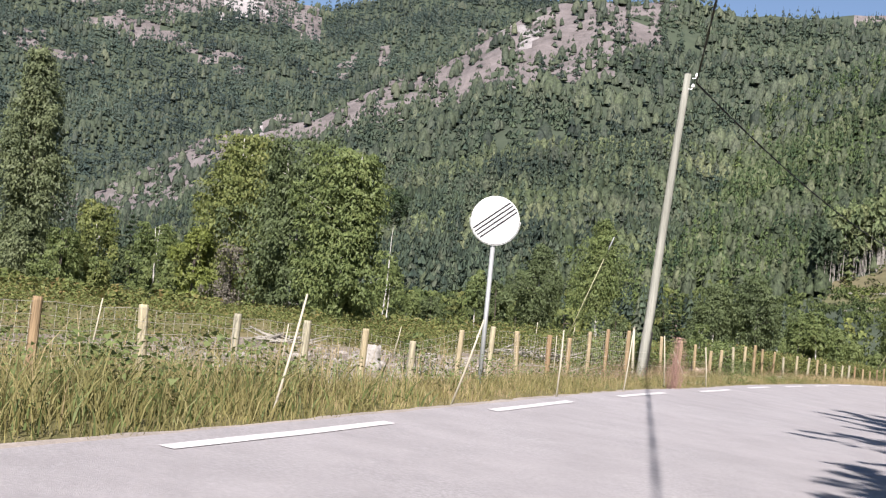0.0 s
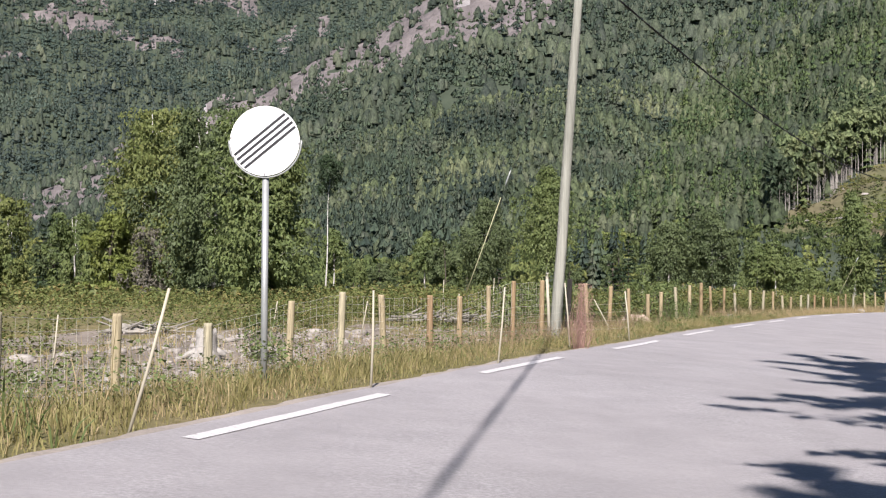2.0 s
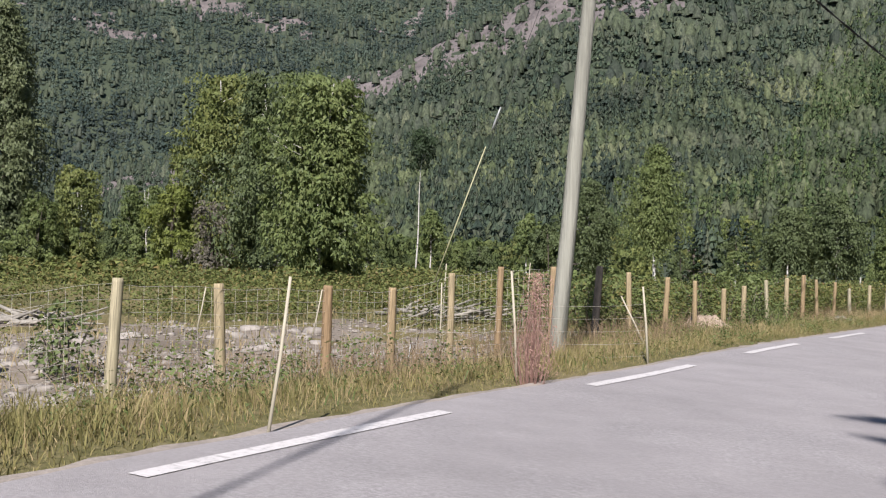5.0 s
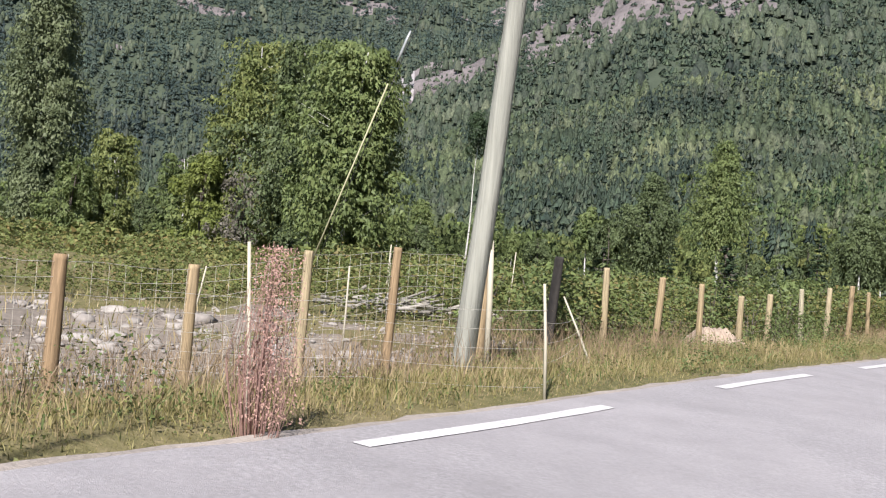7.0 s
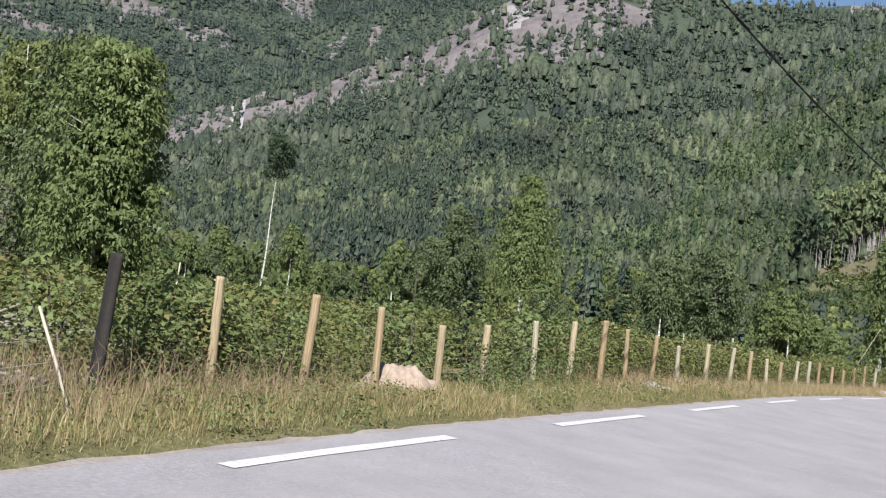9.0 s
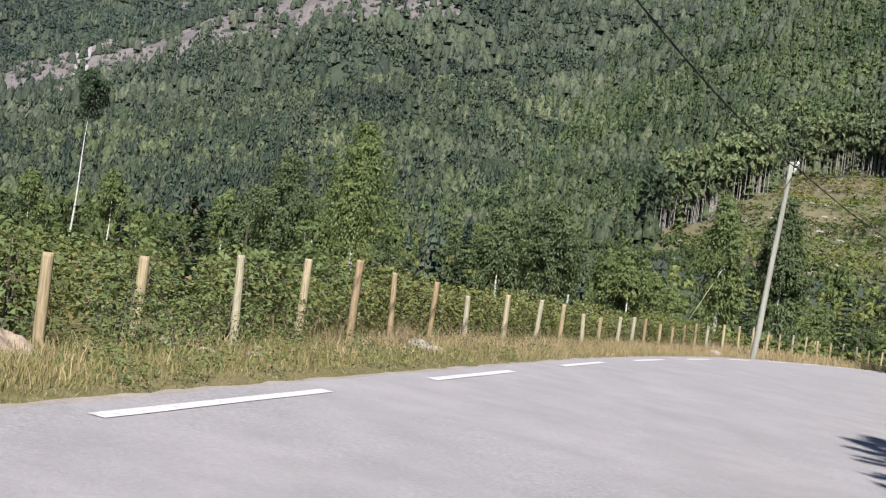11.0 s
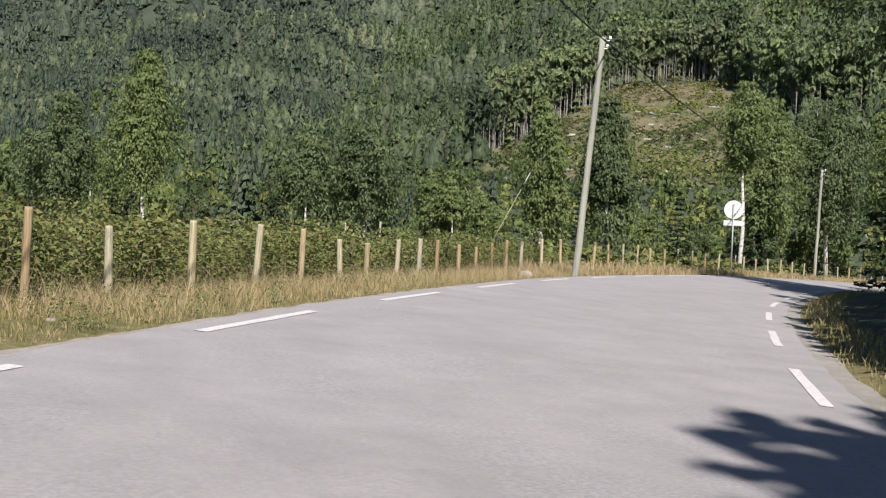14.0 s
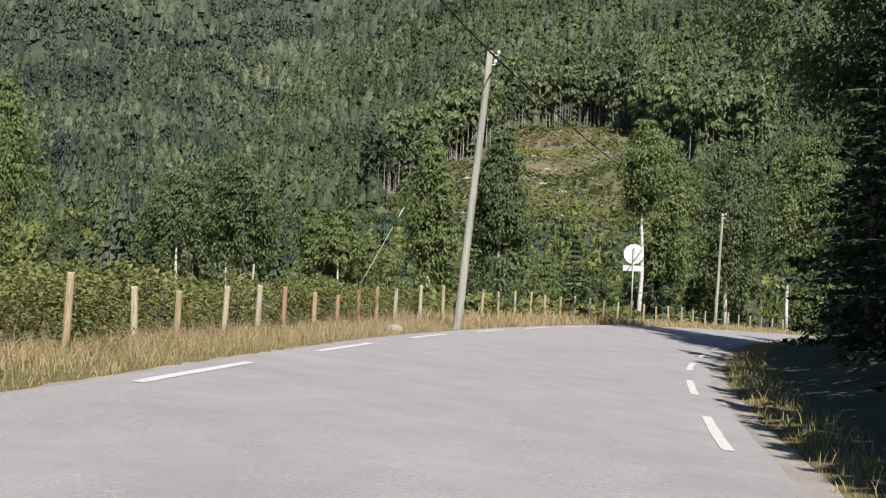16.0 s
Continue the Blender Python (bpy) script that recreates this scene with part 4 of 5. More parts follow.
def build_fence():
    x0, y0 = along(np.array([56.0]), -2.85)
    fence = empty("fence", float(x0[0]), float(y0[0]), zat(float(x0[0]), float(y0[0])))
    tagged(fence, "long fence of round wooden posts with wire netting along the road", "fence")
    o = Vector(fence.location)
    g = random.Random(5)
    meshes = [post_mesh(k) for k in range(6)]
    tops = []
    for s, top in POSTS:
        x, y = along(np.array([s]), fence_offset(s))
        x, y, zt = float(x[0]), float(y[0]), edge_z(s) + top
        tops.append((s, Vector((x, y, zt)) - o))
        ob = new("post", meshes[g.randrange(6)])
        ob.parent = fence
        ob.matrix_basis = pose(x - o.x, y - o.y, zt - 1.25 - o.z, g.uniform(-2, 2), g.uniform(-1.5, 2.5), g.uniform(0, 360))
        k = g.uniform(0.9, 1.12)
        ob.scale = (k, k, 1.0)
    dark = part("post", post_mesh(77, 1.3, 0.058), M_DARKPOST, fence, "blackened post")
    dark.data.materials[0] = M_DARKPOST
    dark.matrix_basis = pose(4.57 - o.x, 31.33 - o.y, 1.01 - 1.3 - o.z, 1, 2.5, 0)
    # wires
    near = [(s, p) for s, p in tops if s < 56]
    sv = [s for s, _ in near]
    pv = np.array([p for _, p in near])
    grid = np.arange(sv[0], sv[-1] + 0.01, 0.35)

    def at(s, drop):
        return Vector([float(np.interp(s, sv, pv[:, k])) for k in range(3)]) - Vector((0, 0, drop))
    for k in range(8):
        drop = 0.05 + 0.115 * k
        pts = [at(s, drop + 0.012 * math.sin(s * 5 + k)) for s in grid]
        tube_part("wire", pts, [0.0022] * len(pts), M_WIRE, fence, 3)
    bm = bmesh.new()
    for s in np.arange(sv[0], sv[-1], 0.17):
        tube(bm, [at(s, 0.05), at(s, 0.86)], [0.0014, 0.0014], 3, False)
    tagged(part("net_stay", bm, M_WIRE, fence), kind="stuff")
    far = [(s, p) for s, p in tops if s > 57]
    for k in range(5):
        pts = [p - Vector((0, 0, 0.08 + 0.18 * k)) for _, p in far]
        tube_part("wire", pts, [0.001] * len(pts), M_WIRE, fence, 3)


build_fence()


def marker_stick(base, top, r=0.011, label="thin bare white stick standing in the roadside grass"):
    ob = empty("marker_stick", *base)
    tagged(ob, label, "stick", "roadside sticks")
    d = Vector(top) - Vector(base)
    tube_part("stem", [tuple(-d * 0.15), tuple(d * 0.5 + Vector((0.008, 0, 0))), tuple(d)], [r, r * 0.95, r * 0.8], M_STICK, ob, 8)
    return ob


marker_stick((-1.38, 9.0, 0.05), (-1.26, 9.32, 0.95))
marker_stick((-0.11, 12.05, 0.0), (0.14, 12.0, 0.89))
marker_stick((1.16, 15.24, 0.0), (1.18, 15.23, 0.86))
marker_stick((2.42, 18.6, 0.0), (2.5, 18.7, 0.88))
marker_stick((3.66, 22.48, -0.03), (3.59, 22.5, 0.93), 0.012)
marker_stick((4.98, 25.33, -0.05), (4.91, 25.35, 0.79), 0.013)
marker_stick((5.22, 28.83, -0.13), (4.86, 28.97, 0.6), 0.012, "thin bare stick leaning over in the grass")
for bx, by, tx, ty, tz in ((-1.86, 31.4, -1.74, 31.43, 0.49), (0.1, 31.15, 0.24, 31.17, 0.51), (2.2, 30.61, 2.21, 30.61, 0.68)):
    marker_stick((bx, by, zat(bx, by)), (tx, ty, tz), 0.013, "pale planting stake in the stony field")
for sx, off, h, tilt in ((39.0, -6.5, 0.9, 0.12), (42.5, -5.5, 0.85, 0.1), (62.3, -7.0, 1.25, 0.06), (57.6, -6.5, 1.1, 0.05), (36.5, -9.0, 0.9, 0.15)):
    px_, py_ = along(np.array([sx]), off)
    px_, py_ = float(px_[0]), float(py_[0])
    pz_ = zat(px_, py_)
    marker_stick((px_, py_, pz_), (px_ + tilt * h, py_, pz_ + h), 0.012, "pale planting stake in the stony field")


def split_post(x, y, h):
    """A pale, narrow post with a splintered top beside the pole's foot."""
    ob = empty("split_post", x, y, zat(x, y))
    tagged(ob, "pale split wooden post with a splintered top beside the pole", "post")
    tube_part("stem", [(0.03, 0, -0.25), (0.0, 0, h * 0.5), (-0.03, 0, h * 0.93)], [0.035, 0.033, 0.029], M_STICK, ob, 9)
    for k, (a, l) in enumerate(((0.4, 0.11), (2.4, 0.07), (4.3, 0.05))):
        tube_part("splinter", [(-0.03 + 0.018 * math.cos(a), 0.018 * math.sin(a), h * 0.92), (-0.035 + 0.02 * math.cos(a), 0.02 * math.sin(a), h * 0.93 + l)], [0.014, 0.004], M_STICK, ob, 5)


split_post(4.02, 29.7, 1.32)


def build_low_strands():
    """Loose fence strands that run down to the stick by the road."""
    ob = empty("wire_strands", 4.95, 25.34, 0.0)
    tagged(ob, "slack fence wires running low through the grass to a stick", "wire")
    o = Vector(ob.location)
    for k in range(5):
        a = Vector((2.35, 24.2, 0.02 + 0.13 * k))
        b = Vector((3.75, 24.75, 0.05 + 0.13 * k))
        c = Vector((4.95, 25.34, 0.04 + 0.14 * k))
        pts = [v - o for v in hang(a, b, 0.02, 8)] + [v - o for v in hang(b, c, 0.02, 8)][1:]
        tube_part("wire", pts, [0.0017] * len(pts), M_WIRE, ob, 3)
    for k in range(4):
        a = Vector((4.95, 25.34, 0.06 + 0.15 * k))
        b = Vector((5.05, 28.88, 0.0 + 0.14 * k))
        pts = [v - o for v in hang(a, b, 0.03, 8)]
        tube_part("wire", pts, [0.0017] * len(pts), M_WIRE, ob, 3)


build_low_strands()


def build_dead_bush():
    """Red-brown dead twigs hung with netting round a stick."""
    x, y = 3.78, 22.25
    ob = empty("dead_bush", x, y, 0.0)
    tagged(ob, "bundle of reddish dead twigs leaning on a roadside stick", "dead bush")
    g = random.Random(9)
    for k in range(90):
        a, rr = g.uniform(0, 6.28), g.uniform(0.02, 0.19)
        h = g.uniform(0.35, 0.95)
        pts = [(rr * 0.6 * math.cos(a), rr * 0.6 * math.sin(a), -0.03), (rr * math.cos(a), rr * math.sin(a), h * 0.5), (rr * 0.55 * math.cos(a + 0.6), rr * 0.55 * math.sin(a + 0.6), h)]
        tube_part("twig", pts, [0.0026, 0.002, 0.001], M_RUST, ob, 3)
    n = 3200
    gg = np.random.default_rng(10)
    rr, a, h = gg.uniform(0.02, 0.21, n), gg.uniform(0, 6.28, n), gg.uniform(0.05, 0.97, n)
    rr = rr * (1.0 - 0.4 * h)
    c = np.stack([rr * np.cos(a) + 0.05, rr * np.sin(a), h * 0.95], -1)
    v, f = hanging_cards(gg, c, np.stack([np.cos(a), np.sin(a), 0 * a], -1), 0.0075, 0.9)
    tagged(part("dry_needles", np_mesh("dry_needles", v, f, M_RUST), None, ob), "red-brown dry needles", kind="stuff")


build_dead_bush()


# ---- stones, stump, logs, sand ----
def stone_mesh(seed, flat=0.6, top=0.42):
    bm = bmesh.new()
    bmesh.ops.create_icosphere(bm, subdivisions=2, radius=1.0)
    off = Vector((seed * 3.1, seed * 1.7, 0))
    for v in bm.verts:
        k = 1 + 0.5 * noise.noise(v.co * 0.9 + off) + 0.3 * noise.noise(v.co * 2.2 + off)
        v.co = Vector((v.co.x * k, v.co.y * k * 0.8, max(min(v.co.z * k * flat, top), -0.3)))
    for f in bm.faces:
        f.smooth = True
    me = bpy.data.meshes.new("stone")
    bm.to_mesh(me)
    bm.free()
    me.materials.append(M_STONE)
    return me


BOULDER = stone_mesh(11, 0.85, 1.2)
BOULDER.materials[0] = M_PALESTONE
STONES = [stone_mesh(k, 0.42 + 0.06 * k) for k in range(6)]


def put_stone(x, y, size, k, label="pale grey field stone lying in the grass", spin=0.0):
    ob = new("stone", STONES[k % 6])
    ob.matrix_basis = pose(x, y, zat(x, y) + size * 0.02, 0, 0, spin)
    ob.scale = (size, size, size)
    if "boulder" in label:
        ob.data = BOULDER
    return tagged(ob, label, "stone", "field stones")


put_stone(11.1, 43.5, 0.2, 4, "rounded pale boulder at the fence foot")
put_stone(21.35, 60.9, 0.21, 2, "rounded pale boulder at the road's edge")
put_stone(11.3, 43.4, 0.14, 1)


def build_field_stones():
    g = random.Random(21)
    for k in range(330):
        s, off = g.uniform(40.5, 54.5), -3.0 - abs(g.gauss(0, 3.6))
        if off < -14:
            continue
        x, y = along(np.array([s]), off)
        put_stone(float(x[0]), float(y[0]), g.uniform(0.04, 0.11) + 0.12 * g.random() ** 5, k, "pale grey stone on the bare stony field", g.uniform(0, 360))
    for k in range(30):
        s, off = g.uniform(57, 80), -g.uniform(0.9, 3.2)
        x, y = along(np.array([s]), off)
        put_stone(float(x[0]), float(y[0]), g.uniform(0.05, 0.12), k, "pale grey stone half hidden in roadside grass", g.uniform(0, 360))


build_field_stones()


def build_rubble():
    """Fist-sized stones strewn over the bare field."""
    g = np.random.default_rng(23)
    protos = []
    for k in range(5):
        bm = bmesh.new()
        bmesh.ops.create_icosphere(bm, subdivisions=1, radius=1.0)
        off = Vector(g.uniform(-50, 50, 3))
        v = np.array([[c * (1 + 0.5 * noise.noise(q.co * 1.1 + off)) for c in q.co] for q in bm.verts])
        f = np.array([[q.index for q in c.verts] for c in bm.faces])
        bm.free()
        protos.append((v * [1, 0.8, 0.55], f))
    n = 2600
    x, y = along(g.uniform(39.5, 57, n), -(2.6 + np.abs(g.normal(0, 4.0, n))))
    keep = wave(x, y, 2.2, 24) + g.uniform(-0.8, 0.8, n) > -0.2
    x, y = x[keep], y[keep]
    n = len(x)
    h = g.uniform(0.015, 0.05, n)
    v, f, _ = stamp(protos, np.stack([x, y, heights(x, y) + 0.3 * h], -1), h, h * g.uniform(0.8, 1.4, n), g.uniform(0, 6.28, n), g.integers(0, 5, n))
    tagged(new("field_rubble", np_mesh("field_rubble", v, f, M_STONE, True)), "small pale stones strewn over the bare field", "stones", kind="stuff")


build_rubble()


def build_stump():
    x, y = -1.8, 23.55
    ob = empty("tree_stump", x, y, zat(x, y))
    tagged(ob, "bleached grey tree stump with spreading roots", "stump")
    bm = bmesh.new()
    n = 18
    rings = []
    for h, r in ((-0.1, 0.30), (0.04, 0.25), (0.14, 0.18), (0.30, 0.155), (0.42, 0.16), (0.44, 0.14)):
        rings.append([bm.verts.new(((r * (1 + (0.35 if h < 0.1 else 0.10) * noise.noise(Vector((math.cos(6.283 * s / n) * 1.6, math.sin(6.283 * s / n) * 1.6, h * 2))))) * math.cos(6.283 * s / n), r * math.sin(6.283 * s / n), h + 0.04 * math.sin(s) * (h > 0.3))) for s in range(n)])
    for a, b in zip(rings, rings[1:]):
        for s in range(n):
            bm.faces.new((a[s], a[(s + 1) % n], b[(s + 1) % n], b[s])).smooth = True
    bm.faces.new(rings[-1])
    part("bole", bm, M_PALEWOOD, ob)
    for a, l in ((0.2, 0.3), (1.9, 0.28), (3.4, 0.5), (5.2, 0.32)):
        c, s_ = math.cos(a), math.sin(a)
        tube_part("root", [(0.1 * c, 0.1 * s_, 0.14), (0.28 * c, 0.28 * s_, 0.07), (l * c, l * s_, -0.03)], [0.075, 0.045, 0.015], M_PALEWOOD, ob, 8)


build_stump()


def log_pile(x, y, n, size, seed):
    ob = empty("brush_pile", x, y, zat(x, y))
    tagged(ob, "heap of bleached branches and logs on the field", "brush pile")
    g = random.Random(seed)
    for k in range(n):
        a, l = g.uniform(-0.6, 0.6) + (3.14 if g.random() < 0.3 else 0), g.uniform(0.5, 1.0) * size
        c = (g.gauss(0, 0.35) * size, g.gauss(0, 0.25) * size, g.uniform(0.03, 0.25) * size * 0.6)
        d = (math.cos(a) * l / 2, math.sin(a) * l / 2, g.uniform(-0.1, 0.22) * l)
        r = g.uniform(0.015, 0.05)
        tube_part("log", [(c[0] - d[0], c[1] - d[1], max(0.02, c[2] - d[2])), c, (c[0] + d[0], c[1] + d[1], c[2] + d[2] + 0.05)], [r, r * 0.9, r * 0.5], M_STUMP, ob, 6)


log_pile(-4.7, 32.1, 16, 1.1, 3)
log_pile(1.9, 35.2, 26, 1.3, 6)


def build_sand():
    x0, y0 = 6.85, 36.1
    n = 40
    u = np.linspace(-1, 1, n)
    U, V = np.meshgrid(u, u, indexing="ij")
    x, y = x0 + U * 0.62, y0 + V * 0.62
    d = np.sqrt(U**2 + V**2)
    z = heights(x, y) + 0.40 * np.clip(1 - d, 0, 1) ** 0.6 * (1 + 0.3 * wave(x, y, 0.7, 71) + 0.14 * wave(x, y, 0.25, 72)) - 0.06
    idx = np.arange(n * n).reshape(n, n)
    f = np.stack([idx[:-1, :-1], idx[1:, :-1], idx[1:, 1:], idx[:-1, 1:]], -1).reshape(-1, 4)
    tagged(new("sand_mound", np_mesh("sand_mound", np.stack([x, y, z], -1).reshape(-1, 3), f, M_SAND, True)), "low heap of reddish sand behind the fence", "sand")


build_sand()


# ---- trees ----
def bough_line(g, a, b, sag, n=4):
    a, b = np.array(a), np.array(b)
    return [tuple(a + (b - a) * k / n + np.array([0, 0, -sag * (k / n) ** 2]) + g.normal(0, 0.05, 3) * (0 < k < n)) for k in range(n + 1)]


def broadleaf(name, seed, H, wide, low, hubs, per, leaf, bark, leaves, droop=0.5, trunks=1, label="", shape=0.7, lean=0.0, fine=2.3):
    """A tree with a tapered, slightly crooked trunk, limbs, and a crown of hanging leaf clumps."""
    g = np.random.default_rng(seed)
    ob = empty(name, 0, 0, 0)
    tagged(ob, label, "tree")
    limbs = []
    r0 = (0.011 * H + 0.02) * (0.55 if low > 0.7 else 1.0)
    for t in range(trunks):
        a = g.uniform(0, 6.28)
        sp = (0.10 * H if trunks > 1 else 0.0) * g.uniform(0.5, 1.0)
        top = np.array([sp * math.cos(a) + lean * H, sp * math.sin(a), H * g.uniform(0.85, 0.95)])
        pts = [tuple(top * k / 7 * np.array([k / 7, k / 7, 1]) + np.array([0.007 * H * math.sin(k + seed), 0.007 * H * math.cos(1.3 * k + seed), -0.2 * (k == 0)])) for k in range(8)]
        tb = tube(bmesh.new(), pts, [r0 * (1 - 0.85 * k / 7) * (0.8 if trunks > 1 else 1) for k in range(8)], 8)
        limbs.append((np.array(pts), tb))
    tiers = max(5, int(H * 0.85))
    tier = g.integers(0, tiers, hubs)
    u = (tier + g.uniform(0.1, 0.9, hubs)) / tiers
    a = g.uniform(0, 6.28, hubs)
    reach = g.uniform(0.45, 1.2, (tiers, 6))[tier, (a / 6.2832 * 6 + tier * 0.5).astype(int) % 6]
    prof = np.sin(np.pi * np.clip(0.16 + 0.80 * u, 0, 0.97)) ** shape
    rad = wide * prof * np.sqrt(g.uniform(0.16, 1.0, hubs)) * reach * (1 + 0.22 * np.sin(a * 2 + seed))
    hz = low * H + (1 - low) * H * 0.94 * u
    base = np.array([np.interp(hz, limbs[k % trunks][0][:, 2], limbs[k % trunks][0][:, j])[i] for i, k in enumerate(range(hubs)) for j in (0, 1)]).reshape(-1, 2)
    hub = np.stack([base[:, 0] + rad * np.cos(a), base[:, 1] + rad * np.sin(a), hz], -1)
    for k in range(0, hubs, 5):
        start = (base[k, 0], base[k, 1], max(hz[k] - 0.5 * rad[k], 0.1 * H))
        tube(limbs[k % trunks][1], bough_line(g, start, hub[k], 0.0), [r0 * 0.2, r0 * 0.15, r0 * 0.1, r0 * 0.06, r0 * 0.03], 4)
    for _, tb in limbs:
        part("trunk", tb, bark, ob)
    k = np.repeat(np.arange(hubs), int(per * fine))
    n = len(k)
    d = g.normal(0, 1, (n, 3))
    d /= np.linalg.norm(d, axis=1, keepdims=True)
    d *= g.uniform(0.15, 1.0, (n, 1)) ** 0.36
    lump = (0.11 * wide + 0.027 * H) * g.uniform(0.5, 1.6, hubs)[k][:, None]
    c = hub[k] + d * lump * [1, 1, 0.8]
    c[:, 2] -= droop * lump[:, 0] * g.uniform(0, 1.8, n) * (d[:, 2] < 0.2)
    out = d + np.stack([np.cos(a[k]), np.sin(a[k]), 0.5 + 0 * a[k]], -1) * 0.6
    v, f = hanging_cards(g, c, out, leaf * 1.08 / fine**0.6, 0.3 + 0.25 / (0.5 + droop))
    part("crown", np_mesh("crown", v, f, leaves), None, ob)
    return ob


def spruce(name, seed, H, wide, low, tiers, needles, label, bark=None, per=26, leaf=0.16, sparse=0.0):
    """A conifer: straight trunk, whorls of drooping boughs, each set with needle sprays."""
    g = np.random.default_rng(seed)
    ob = empty(name, 0, 0, 0)
    tagged(ob, label, "tree")
    r0 = 0.011 * H + 0.02
    bm = tube(bmesh.new(), [(0, 0, -0.2), (0.02, 0, H * 0.4), (0, 0.03, H * 0.8), (0, 0, H)], [r0, r0 * 0.75, r0 * 0.3, 0.015], 9)
    cs, ns = [], []
    for t in range(tiers):
        u = t / (tiers - 1)
        h = H * (low + (0.97 - low) * u)
        rad = wide * (1 - u) ** 0.75 + 0.12
        m = 7 if u < 0.7 else 5
        for b in range(m):
            if g.uniform() < sparse:
                continue
            a = g.uniform(0, 6.28)
            q = rad * g.uniform(0.6, 1.15)
            tip = np.array([q * math.cos(a), q * math.sin(a), h - 0.28 * q + 0.1])
            line = bough_line(g, (0, 0, h), tip, -0.12 * q)
            if b % 2 == 0:
                tube(bm, line[::2], [0.03, 0.016, 0.004], 3, False)
            line = np.array(line)
            s = np.linspace(0.12, 1.0, per)
            p = np.stack([np.interp(s, np.linspace(0, 1, len(line)), line[:, j]) for j in range(3)], -1)
            side = np.array([-math.sin(a), math.cos(a), 0])
            p = p + side * (g.uniform(-1, 1, (per, 1)) * 0.22 * q * (1.1 - s[:, None])) + np.array([0, 0, -1]) * g.uniform(0, 0.18, (per, 1)) * (0.4 + q * 0.2)
            cs.append(p)
            ns.append(np.tile([0.25 * math.cos(a), 0.25 * math.sin(a), 0.9], (per, 1)))
    part("trunk", bm, bark or M_BARK, ob)
    v, f = leaf_cards(g, np.concatenate(cs), np.concatenate(ns), leaf, 0.45)
    part("crown", np_mesh("crown", v, f, needles), None, ob)
    return ob


def stand(ob, x, y, spin=0.0, k=1.0, sink=0.0):
    """Moves a new tree to its place."""
    ob.matrix_basis = pose(x, y, zat(x, y) - sink, 0, 0, spin)
    ob.scale = (k, k, k)
    return ob


def again(ob, x, y, spin, k):
    c = copy_thing(ob, pose(x, y, zat(x, y), 0, 0, spin))
    c.scale = (k, k, k)
    return c


# the old trees at the back of the field
stand(broadleaf("birch_tree", 11, 20.0, 3.5, 0.04, 230, 80, 0.225, M_BARK, M_LEAFGREY, 1.2, 1, "tall dark-green birch with hanging foliage", 1.1), -36.2, 96.4)
stand(broadleaf("birch_tree", 12, 13.2, 3.7, 0.08, 170, 105, 0.2, M_BIRCH, M_LEAFGOLD, 1.0, 3, "broad yellow-green birch with several pale stems", 0.5), -16.9, 86.5)
stand(broadleaf("birch_tree", 13, 11.1, 3.1, 0.06, 140, 105, 0.185, M_BIRCH, M_LEAF, 1.0, 2, "broad green birch with several pale stems", 0.5), -7.9, 71.2)
stand(broadleaf("birch_tree", 31, 12.7, 3.8, 0.05, 150, 95, 0.2, M_BIRCH, M_LEAFDARK, 1.0, 2, "dense dark birch in the middle of the clump", 0.5), -12.2, 81.0)
stand(broadleaf("willow_bush", 14, 5.7, 1.7, 0.03, 60, 80, 0.163, M_BARK, M_LEAFLIME, 0.6, 3, "bright yellow-green willow bush below the birches", 0.5), -19.3, 83.5)
stand(broadleaf("dead_bush", 15, 5.0, 1.5, 0.0, 60, 20, 0.15, M_BARK, M_TWIG, 0.8, 3, "grey withered bush below the birches", 0.5), -16.4, 82.0)
stand(broadleaf("birch_tree", 16, 7.9, 2.3, 0.06, 70, 80, 0.178, M_BIRCH, M_LEAFGOLD, 0.9, 2, "small yellow-green birch at the edge of the field", 0.5), -29.6, 95.0)
stand(broadleaf("birch_tree", 17, 6.9, 2.4, 0.05, 70, 80, 0.178, M_BIRCH, M_LEAF, 0.8, 2, "small green birch at the edge of the field", 0.5), -25.6, 97.0)
stand(broadleaf("alder_bush", 32, 5.2, 2.4, 0.03, 60, 80, 0.178, M_BARK, M_LEAF, 0.7, 3, "rounded green alder bush at the edge of the field", 0.5), -31.5, 92.0)
stand(broadleaf("pine_tree", 18, 13.0, 1.5, 0.76, 26, 92, 0.148, M_BIRCH, M_NEEDLE, 0.2, 1, "thin pine with a bare pale stem and small top", 0.6, 0.03), -8.4, 117.0)
stand(broadleaf("birch_tree", 19, 10.2, 2.9, 0.24, 120, 80, 0.185, M_BIRCH, M_LEAFDARK, 1.1, 1, "dense dark-green birch in the meadow", 0.9), 6.6, 122.0)
stand(broadleaf("birch_tree", 20, 12.8, 2.8, 0.40, 120, 80, 0.180, M_BIRCH, M_LEAF, 1.6, 1, "slender birch with a bare white stem and hanging crown", 1.4), 12.0, 117.0)
stand(broadleaf("birch_tree", 21, 7.8, 1.8, 0.45, 70, 80, 0.17, M_BIRCH, M_LEAFDARK, 1.2, 1, "slender pale-stemmed birch behind the fence", 0.5), 22.5, 113.0)
stand(broadleaf("birch_tree", 22, 9.0, 2.9, 0.34, 100, 80, 0.18, M_BIRCH, M_LEAFDARK, 1.3, 2, "broad birch with pale stems behind the fence", 0.6), 26.6, 114.0)
stand(broadleaf("birch_tree", 23, 9.2, 1.3, 0.3, 80, 80, 0.155, M_BIRCH, M_LEAF, 1.3, 1, "slender pale-stemmed birch behind the fence", 0.6), 32.3, 93.3)
